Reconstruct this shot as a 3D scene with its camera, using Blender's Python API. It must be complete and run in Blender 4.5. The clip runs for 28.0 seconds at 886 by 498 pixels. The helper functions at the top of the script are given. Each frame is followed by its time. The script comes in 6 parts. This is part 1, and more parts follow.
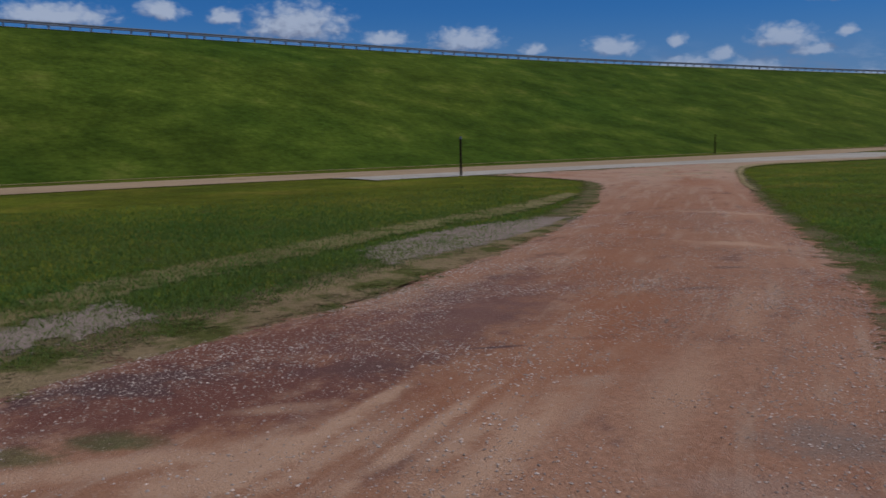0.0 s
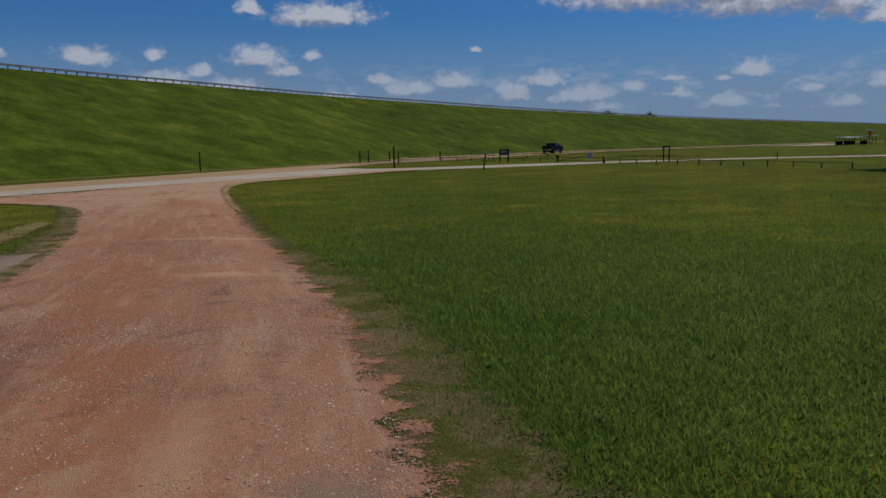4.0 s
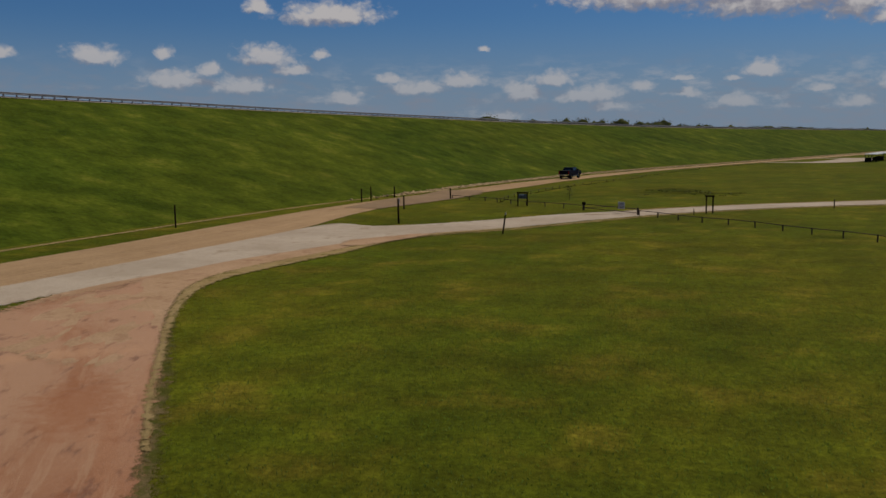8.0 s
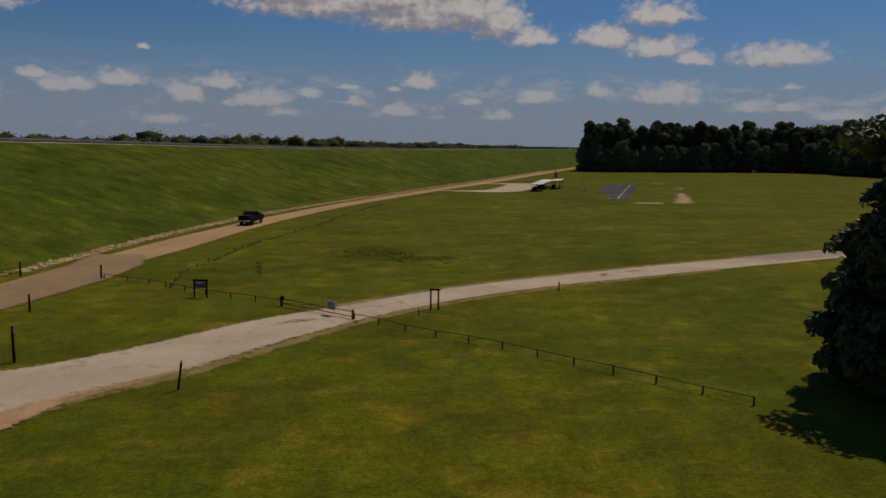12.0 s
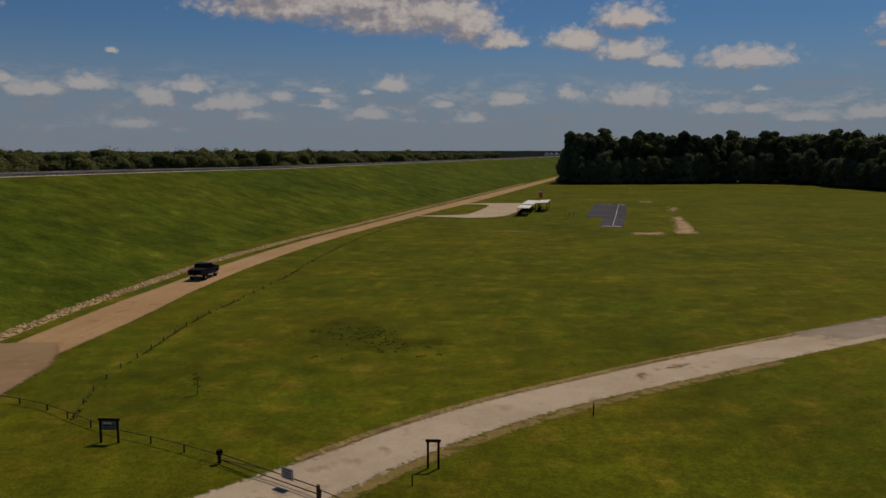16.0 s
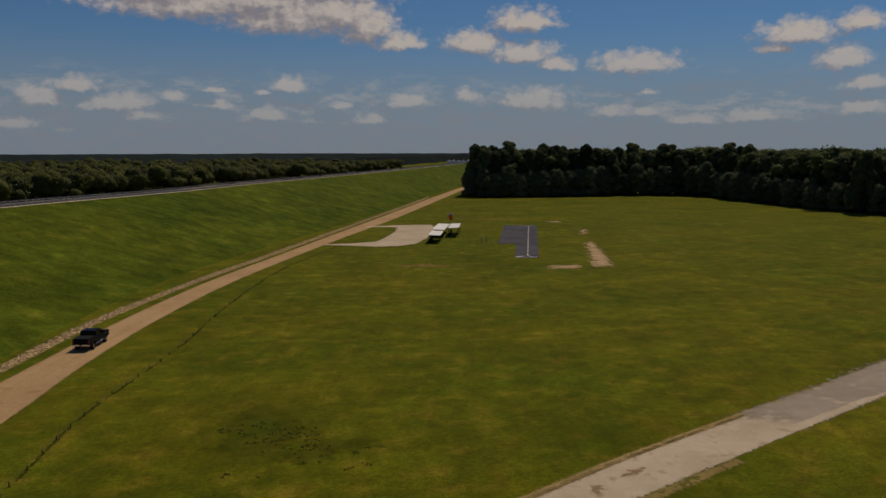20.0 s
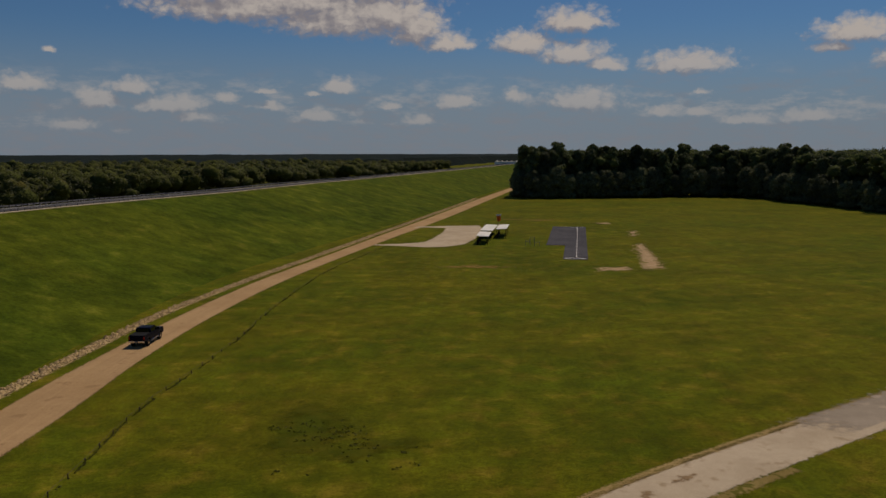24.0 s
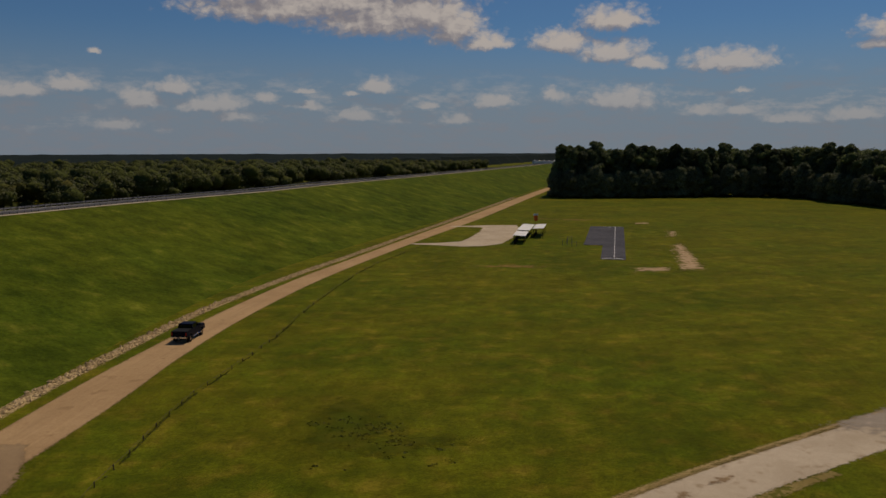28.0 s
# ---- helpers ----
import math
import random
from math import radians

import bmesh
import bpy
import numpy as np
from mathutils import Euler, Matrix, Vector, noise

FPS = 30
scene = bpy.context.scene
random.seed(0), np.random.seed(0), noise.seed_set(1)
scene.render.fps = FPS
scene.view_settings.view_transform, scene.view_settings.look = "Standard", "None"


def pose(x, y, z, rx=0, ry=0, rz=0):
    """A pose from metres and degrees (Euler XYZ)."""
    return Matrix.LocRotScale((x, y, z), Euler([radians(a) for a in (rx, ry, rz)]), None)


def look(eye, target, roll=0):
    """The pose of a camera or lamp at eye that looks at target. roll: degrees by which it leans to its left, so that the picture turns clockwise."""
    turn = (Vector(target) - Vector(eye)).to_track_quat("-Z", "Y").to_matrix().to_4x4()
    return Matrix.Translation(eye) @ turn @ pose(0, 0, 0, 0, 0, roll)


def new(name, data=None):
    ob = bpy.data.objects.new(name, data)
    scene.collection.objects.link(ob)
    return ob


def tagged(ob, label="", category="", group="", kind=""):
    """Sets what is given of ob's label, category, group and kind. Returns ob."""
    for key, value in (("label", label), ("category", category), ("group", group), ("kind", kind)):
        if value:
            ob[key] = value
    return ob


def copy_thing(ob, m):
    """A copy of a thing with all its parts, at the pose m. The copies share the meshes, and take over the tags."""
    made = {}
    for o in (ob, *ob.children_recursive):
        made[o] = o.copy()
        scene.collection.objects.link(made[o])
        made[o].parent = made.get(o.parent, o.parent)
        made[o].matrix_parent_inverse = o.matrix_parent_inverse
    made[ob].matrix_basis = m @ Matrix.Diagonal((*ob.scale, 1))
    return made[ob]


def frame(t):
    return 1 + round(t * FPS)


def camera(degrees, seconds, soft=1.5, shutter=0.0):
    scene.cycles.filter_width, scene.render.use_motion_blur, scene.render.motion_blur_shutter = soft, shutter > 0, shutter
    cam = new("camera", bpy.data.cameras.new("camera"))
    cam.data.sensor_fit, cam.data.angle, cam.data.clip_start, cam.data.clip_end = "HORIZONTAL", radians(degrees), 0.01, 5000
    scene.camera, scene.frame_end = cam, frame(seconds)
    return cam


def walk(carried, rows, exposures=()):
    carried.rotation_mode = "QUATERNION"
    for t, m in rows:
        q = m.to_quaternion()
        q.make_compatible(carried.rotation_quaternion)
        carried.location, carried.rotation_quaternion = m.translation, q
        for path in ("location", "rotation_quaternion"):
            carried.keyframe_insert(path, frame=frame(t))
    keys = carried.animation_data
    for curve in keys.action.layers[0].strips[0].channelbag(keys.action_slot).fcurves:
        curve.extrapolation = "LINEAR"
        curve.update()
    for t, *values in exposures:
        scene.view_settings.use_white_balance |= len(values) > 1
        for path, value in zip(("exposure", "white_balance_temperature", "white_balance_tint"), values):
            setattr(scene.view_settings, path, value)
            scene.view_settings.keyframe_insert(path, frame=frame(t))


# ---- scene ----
cam = camera(56.8, 28.0, soft=1.5, shutter=0.2)
PATH = [
    (0, (-0.269, -0.57, 1.895), (-1.778, 0.716, 1.628), -1.2),
    (0.5, (-0.259, -0.618, 1.889), (-1.556, 0.881, 1.623), -1.2),
    (1, (-0.231, -0.625, 1.913), (-1.439, 0.947, 1.651), -1.7),
    (1.5, (-0.202, -0.641, 1.936), (-1.345, 0.979, 1.674), -1.9),
    (2, (-0.158, -0.718, 1.992), (-1.149, 1.0, 1.732), -1.6),
    (2.5, (-0.156, -0.742, 2.059), (-0.953, 1.074, 1.802), -1.2),
    (3, (-0.208, -0.68, 2.122), (-0.837, 1.201, 1.866), -1.1),
    (3.5, (-0.325, -0.426, 2.125), (-0.858, 1.485, 1.871), -1.2),
    (5.5, (-0.867, 1.606, 2.139), (-1.361, 3.528, 1.885), -0.8),
    (6, (-0.976, 2.478, 2.502), (-1.489, 4.394, 2.249), -0.8),
    (6.5, (-1.47, 4.007, 3.082), (-1.991, 5.921, 2.831), -0.8),
    (7, (-2.24, 6.236, 4.243), (-2.764, 8.15, 3.989), -0.8),
    (7.5, (-2.784, 8.101, 5.277), (-3.311, 10.014, 5.022), -0.7),
    (8, (-3.41, 10.07, 6.326), (-3.938, 11.982, 6.071), -0.8),
    (8.5, (-4.03, 12.076, 7.288), (-4.56, 13.988, 7.034), -0.8),
    (9, (-4.6, 14.078, 7.948), (-5.129, 15.99, 7.694), -1.0),
    (9.5, (-5.26, 16.273, 8.612), (-5.794, 18.184, 8.358), -1.0),
    (10, (-5.976, 18.526, 9.363), (-6.513, 20.436, 9.111), -1.0),
    (10.5, (-6.722, 20.075, 9.826), (-6.86, 22.054, 9.572), 0.6),
    (11, (-6.951, 22.07, 10.507), (-6.907, 24.054, 10.258), 0.7),
    (11.5, (-6.945, 24.361, 11.143), (-6.785, 26.339, 10.897), 0.5),
    (12, (-6.823, 26.534, 11.687), (-6.57, 28.503, 11.442), 0.4),
    (12.5, (-6.614, 28.759, 12.193), (-6.326, 30.723, 11.951), 0.3),
    (13, (-6.459, 31.088, 12.663), (-6.17, 33.052, 12.421), 0.2),
    (13.5, (-6.306, 33.171, 13.167), (-6.026, 35.137, 12.926), 0.1),
    (15.5, (-6.015, 41.763, 15.684), (-5.711, 43.726, 15.446), 0.2),
    (16, (-5.975, 44.016, 16.438), (-5.659, 45.977, 16.2), 0.0),
    (16.5, (-5.836, 46.694, 17.497), (-5.528, 48.655, 17.258), -0.1),
    (17, (-6.124, 48.486, 18.79), (-5.835, 50.45, 18.551), -0.1),
    (17.5, (-6.879, 49.808, 20.034), (-6.555, 51.767, 19.795), -0.1),
    (18, (-6.878, 51.309, 21.113), (-6.463, 53.251, 20.874), 0.2),
    (18.5, (-6.81, 51.837, 21.994), (-6.267, 53.747, 21.758), 0.3),
    (19, (-6.622, 52.399, 22.14), (-6.043, 54.299, 21.906), 0.2),
    (19.5, (-6.773, 52.156, 22.342), (-6.197, 54.057, 22.107), 0.1),
    (20, (-6.571, 52.333, 22.33), (-6.02, 54.241, 22.095), 0.0),
    (21, (-6.481, 52.203, 22.332), (-5.956, 54.118, 22.098), 0.1),
    (21.5, (-6.582, 52.15, 22.409), (-6.07, 54.069, 22.174), 0.0),
    (23.5, (-6.548, 52.527, 22.337), (-6.096, 54.461, 22.104), 0.0),
    (24.5, (-6.822, 52.24, 22.389), (-6.395, 54.18, 22.155), 0.0),
    (25.5, (-6.632, 52.53, 22.185), (-6.228, 54.475, 21.951), 0.0),
    (26.5, (-6.68, 52.473, 22.238), (-6.297, 54.422, 22.004), 0.1),
    (28, (-6.776, 51.915, 22.395), (-6.425, 53.87, 22.16), -0.0),
]
walk(cam, [(t, look(eye, aim, lean)) for t, eye, aim, lean in PATH], [(0, -0.66, 5300, 10), (2.5, -0.56, 5800, 10), (5, -0.52, 6200, 10), (8, -0.55, 7150, 12), (12, -0.68, 7700, 14), (20, -0.72, 8250, 14), (28, -0.72, 8250, 14)])

# ---- world, sun ----
SUN_AZ, SUN_EL = 48.0, 56.0      # degrees east of +y, above the horizon
world = bpy.data.worlds.new("sky")
scene.world = world
world.use_nodes = True
wt = world.node_tree
wt.nodes.clear()


def node(tree, kind, **values):
    n = tree.nodes.new(kind)
    for key, value in values.items():
        if key in n.inputs:
            n.inputs[key].default_value = value
    return n


def math_node(tree, op, a=None, b=None, c=None, clamp=False):
    n = tree.nodes.new("ShaderNodeMath")
    n.operation, n.use_clamp = op, clamp
    for i, v in enumerate((a, b, c)):
        if v is None:
            continue
        if isinstance(v, (int, float)):
            n.inputs[i].default_value = v
        else:
            tree.links.new(v, n.inputs[i])
    return n.outputs[0]


PUFFS = []


def puff(az, el, w, h):
    """A heap of cloud at that bearing and height, with its half width and half height, in degrees."""
    PUFFS.append((az, el - 0.05 * h, 1.12 * w, 1.5 * h))


puff(-74.2, 7.9, 3.8, 0.8)
puff(-67.7, 8.4, 1.6, 0.7)
puff(-63.8, 8.1, 1.2, 0.6)
puff(-59.1, 7.5, 3.6, 1.4)
puff(-53.1, 6.7, 1.6, 0.5)
puff(-47.7, 6.4, 2.6, 0.9)
puff(-43.1, 5.7, 0.9, 0.4)
puff(-37.8, 5.7, 2.0, 0.7)
puff(-33.7, 6.0, 0.7, 0.5)
puff(-30.8, 5.0, 0.8, 0.4)
puff(-22.8, 8.5, 3.8, 0.9)
puff(-27.7, 9.0, 1.0, 0.6)
puff(-27.1, 5.8, 2.0, 0.8)
puff(-23.6, 6.1, 0.7, 0.4)
puff(-32.9, 4.2, 2.6, 0.7)
puff(-30.8, 4.9, 0.9, 0.4)
puff(-28.8, 3.9, 2.4, 0.7)
puff(-22.0, 3.1, 1.6, 0.6)
puff(-13.9, 4.2, 1.8, 0.6)
puff(-17.0, 3.7, 2.4, 0.6)
puff(-10.4, 3.6, 1.2, 0.5)
puff(-4.7, 3.2, 2.0, 0.6)
puff(-12.3, 6.3, 0.6, 0.2)
puff(-18.9, 4.4, 1.2, 0.4)
puff(-25.4, 5.0, 1.6, 0.5)
puff(-0.8, 9.4, 7.1, 1.4)
puff(6.0, 8.8, 6.3, 1.7)
puff(10.9, 8.3, 2.4, 1.7)
puff(13.2, 7.3, 2.0, 0.7)
puff(21.7, 8.6, 2.7, 0.9)
puff(18.3, 7.2, 2.4, 0.9)
puff(21.7, 6.5, 2.6, 0.9)
puff(23.8, 5.8, 1.4, 0.6)
puff(29.1, 5.7, 3.4, 0.9)
puff(39.0, 7.3, 2.8, 0.9)
puff(41.6, 5.6, 1.8, 0.9)
puff(42.6, 7.8, 1.4, 0.7)
puff(22.5, 3.4, 3.0, 0.9)
puff(17.8, 3.8, 1.1, 0.6)
puff(5.8, 4.4, 1.4, 0.6)
puff(-7.7, 4.2, 1.7, 0.6)
puff(-9.8, 3.2, 1.8, 0.8)
puff(-5.6, 3.0, 2.4, 0.6)
puff(-1.9, 3.6, 1.0, 0.4)
puff(1.1, 3.1, 1.0, 0.4)
puff(0.8, 4.1, 1.0, 0.2)
puff(3.9, 3.9, 0.6, 0.2)
puff(9.2, 3.2, 1.0, 0.3)
puff(13.6, 3.4, 1.8, 0.7)
puff(4.2, 2.4, 1.6, 0.5)
puff(27.5, 2.7, 1.4, 0.4)
puff(29.7, 2.7, 1.2, 0.4)
puff(33.0, 2.1, 2.0, 0.4)
puff(36.8, 2.3, 2.4, 0.5)
puff(42.9, 2.7, 1.8, 0.6)
puff(43.1, 4.2, 1.6, 0.5)
puff(29.9, 4.0, 0.6, 0.2)
puff(11.3, 2.2, 1.6, 0.4)
puff(-3.9, 2.3, 1.6, 0.4)
puff(-11.4, 1.7, 1.6, 0.5)
puff(37.7, 6.4, 1.2, 0.4)
puff(4.0, 10.0, 8.0, 2.0)
puff(9.2, 9.2, 3.6, 1.6)
puff(-2.0, 10.4, 5.5, 1.5)
puff(7.5, 11.2, 6.0, 1.8)

# The clouds' thickness over bearing and height, as a group that is used twice.
field = bpy.data.node_groups.new("cloud_field", "ShaderNodeTree")
field.interface.new_socket("Place", in_out="INPUT", socket_type="NodeSocketVector")
field.interface.new_socket("Depth", in_out="OUTPUT", socket_type="NodeSocketFloat")
gi, go = field.nodes.new("NodeGroupInput"), field.nodes.new("NodeGroupOutput")
least = None
for az, el, w, h in PUFFS:
    start = gi.outputs[0]
    if least is not None:        # one after another, which keeps the shader small
        nudge = field.nodes.new("ShaderNodeVectorMath")
        nudge.operation = "MULTIPLY_ADD"
        nudge.inputs[1].default_value = (1e-6, 1e-6, 1e-6)
        field.links.new(least, nudge.inputs[0])
        field.links.new(gi.outputs[0], nudge.inputs[2])
        start = nudge.outputs[0]
    m = field.nodes.new("ShaderNodeMapping")
    m.inputs["Scale"].default_value = (1 / w, 1 / h, 1)
    m.inputs["Location"].default_value = (-az / w, -el / h, 0)
    field.links.new(start, m.inputs["Vector"])
    # a flat base: below its middle a heap thins twice as fast
    under = field.nodes.new("ShaderNodeVectorMath")
    under.operation = "MULTIPLY"
    under.inputs[1].default_value = (-1, -2.1, -1)
    field.links.new(m.outputs[0], under.inputs[0])
    top = field.nodes.new("ShaderNodeVectorMath")
    top.operation = "MAXIMUM"
    field.links.new(m.outputs[0], top.inputs[0])
    field.links.new(under.outputs[0], top.inputs[1])
    ln = field.nodes.new("ShaderNodeVectorMath")
    ln.operation = "LENGTH"
    field.links.new(top.outputs[0], ln.inputs[0])
    if least is None:
        least = ln.outputs["Value"]
    else:
        sm = field.nodes.new("ShaderNodeMath")
        sm.operation = "SMOOTH_MIN"
        sm.inputs[2].default_value = 0.3
        field.links.new(least, sm.inputs[0])
        field.links.new(ln.outputs["Value"], sm.inputs[1])
        least = sm.outputs[0]
nz = field.nodes.new("ShaderNodeTexNoise")
nz.inputs["Scale"].default_value, nz.inputs["Detail"].default_value, nz.inputs["Roughness"].default_value = 1.0, 8, 0.6
st = field.nodes.new("ShaderNodeMapping")
st.inputs["Scale"].default_value = (0.9, 1.3, 1)
field.links.new(gi.outputs[0], st.inputs["Vector"])
field.links.new(st.outputs[0], nz.inputs["Vector"])
vor = field.nodes.new("ShaderNodeTexVoronoi")
vor.feature, vor.voronoi_dimensions = "SMOOTH_F1", "2D"
vor.inputs["Scale"].default_value, vor.inputs["Smoothness"].default_value, vor.inputs["Detail"].default_value, vor.inputs["Roughness"].default_value = 1.3, 0.35, 2.0, 0.55
field.links.new(st.outputs[0], vor.inputs["Vector"])
lump = math_node(field, "ADD", math_node(field, "MULTIPLY_ADD", nz.outputs["Fac"], 1.5, -0.75), math_node(field, "MULTIPLY_ADD", vor.outputs["Distance"], -0.75, 0.36))
deep = math_node(field, "ADD", math_node(field, "MULTIPLY", math_node(field, "SUBTRACT", 1.08, least), 2.1), lump)
field.links.new(deep, go.inputs[0])

tc = wt.nodes.new("ShaderNodeTexCoord")
sep = wt.nodes.new("ShaderNodeSeparateXYZ")
wt.links.new(tc.outputs["Generated"], sep.inputs[0])
az_out = math_node(wt, "MULTIPLY", math_node(wt, "ARCTAN2", sep.outputs["X"], sep.outputs["Y"]), 57.2958)
el_out = math_node(wt, "MULTIPLY", math_node(wt, "ARCSINE", sep.outputs["Z"]), 57.2958)
place = wt.nodes.new("ShaderNodeCombineXYZ")
wt.links.new(az_out, place.inputs[0])
wt.links.new(el_out, place.inputs[1])
bend = node(wt, "ShaderNodeTexNoise", Scale=0.7, Detail=5.0, Roughness=0.6)
wt.links.new(place.outputs[0], bend.inputs["Vector"])
bent = wt.nodes.new("ShaderNodeVectorMath")
bent.operation = "MULTIPLY_ADD"
bent.inputs[1].default_value = (1.2, 0.7, 0)
wt.links.new(bend.outputs["Color"], bent.inputs[0])
centred = wt.nodes.new("ShaderNodeVectorMath")
centred.operation = "ADD"
centred.inputs[1].default_value = (-0.6, -0.35, 0)
wt.links.new(place.outputs[0], centred.inputs[0])
wt.links.new(centred.outputs[0], bent.inputs[2])
here = wt.nodes.new("ShaderNodeGroup")
here.node_tree = field
wt.links.new(bent.outputs[0], here.inputs[0])
shift = wt.nodes.new("ShaderNodeVectorMath")
shift.operation = "ADD"
shift.inputs[1].default_value = (0.45, 0.85, 0)
wt.links.new(bent.outputs[0], shift.inputs[0])
above = wt.nodes.new("ShaderNodeGroup")
above.node_tree = field
wt.links.new(shift.outputs[0], above.inputs[0])
sky = wt.nodes.new("ShaderNodeTexSky")
sky.sky_type, sky.sun_disc = "NISHITA", False
sky.sun_elevation, sky.sun_rotation = radians(SUN_EL), radians(SUN_AZ)
sky.air_density, sky.dust_density, sky.ozone_density = 1.0, 0.2, 4.0
cover = wt.nodes.new("ShaderNodeMapRange")
cover.interpolation_type = "SMOOTHSTEP"
cover.inputs["From Min"].default_value, cover.inputs["From Max"].default_value = -0.2, 1.35
cover.inputs["To Max"].default_value = 0.93
wt.links.new(here.outputs[0], cover.inputs["Value"])
lit = wt.nodes.new("ShaderNodeMapRange")
lit.interpolation_type = "SMOOTHSTEP"
lit.inputs["From Min"].default_value, lit.inputs["From Max"].default_value = -0.9, 1.05
wt.links.new(math_node(wt, "SUBTRACT", here.outputs[0], above.outputs[0]), lit.inputs["Value"])
tone = wt.nodes.new("ShaderNodeMix")
tone.data_type = "RGBA"
tone.inputs["A"].default_value = (4.6, 4.8, 6.0, 1)
tone.inputs["B"].default_value = (9.7, 9.8, 10.4, 1)
wt.links.new(lit.outputs[0], tone.inputs["Factor"])
# the air between dims the low clouds
veil = wt.nodes.new("ShaderNodeMapRange")
veil.inputs["From Min"].default_value, veil.inputs["From Max"].default_value = 0.5, 7.5
veil.inputs["To Min"].default_value, veil.inputs["To Max"].default_value = 0.28, 1.0
wt.links.new(el_out, veil.inputs["Value"])
cool = wt.nodes.new("ShaderNodeMix")
cool.data_type, cool.blend_type = "RGBA", "MULTIPLY"
cool.inputs["Factor"].default_value = 1.0
cool.inputs["B"].default_value = (0.40, 0.77, 1.20, 1)
wt.links.new(sky.outputs[0], cool.inputs["A"])
both = wt.nodes.new("ShaderNodeMix")
both.data_type = "RGBA"
# a thin broken bank low over the horizon
stretch = wt.nodes.new("ShaderNodeMapping")
stretch.inputs["Scale"].default_value = (0.50, 1.5, 1)
wt.links.new(place.outputs[0], stretch.inputs["Vector"])
bank = node(wt, "ShaderNodeTexNoise", Scale=1.0, Detail=7.0, Roughness=0.62)
wt.links.new(stretch.outputs[0], bank.inputs["Vector"])
thin = wt.nodes.new("ShaderNodeMapRange")
thin.inputs["From Min"].default_value, thin.inputs["From Max"].default_value, thin.inputs["To Max"].default_value = 0.46, 0.70, 0.40
wt.links.new(bank.outputs["Fac"], thin.inputs["Value"])
low = wt.nodes.new("ShaderNodeMapRange")
low.interpolation_type = "SMOOTHSTEP"
low.inputs["From Min"].default_value, low.inputs["From Max"].default_value = 6.4, 3.4
wt.links.new(el_out, low.inputs["Value"])
faint = math_node(wt, "MULTIPLY", thin.outputs[0], low.outputs[0])
haze = wt.nodes.new("ShaderNodeMapRange")
haze.interpolation_type = "SMOOTHSTEP"
haze.inputs["From Min"].default_value, haze.inputs["From Max"].default_value, haze.inputs["To Max"].default_value = 9.0, 1.0, 0.85
wt.links.new(el_out, haze.inputs["Value"])
dim = wt.nodes.new("ShaderNodeMix")
dim.data_type = "RGBA"
dim.inputs["B"].default_value = (3.6, 4.9, 7.2, 1)
wt.links.new(haze.outputs[0], dim.inputs["Factor"])
wt.links.new(cool.outputs[2], dim.inputs["A"])
wt.links.new(math_node(wt, "MAXIMUM", math_node(wt, "MULTIPLY", cover.outputs[0], veil.outputs[0]), faint), both.inputs["Factor"])
wt.links.new(dim.outputs[2], both.inputs["A"])
wt.links.new(tone.outputs[2], both.inputs["B"])
bg = node(wt, "ShaderNodeBackground", Strength=0.064)
wo = wt.nodes.new("ShaderNodeOutputWorld")
wt.links.new(both.outputs[2], bg.inputs[0])
wt.links.new(bg.outputs[0], wo.inputs[0])

sun_data = bpy.data.lights.new("sun", "SUN")
sun_data.energy, sun_data.angle, sun_data.color = 4.0, radians(0.53), (1.0, 0.95, 0.86)
sun = new("sun", sun_data)
sun_way = Vector((math.sin(radians(SUN_AZ)) * math.cos(radians(SUN_EL)), math.cos(radians(SUN_AZ)) * math.cos(radians(SUN_EL)), math.sin(radians(SUN_EL))))
sun.matrix_world = look(sun_way * 100, (0, 0, 0))


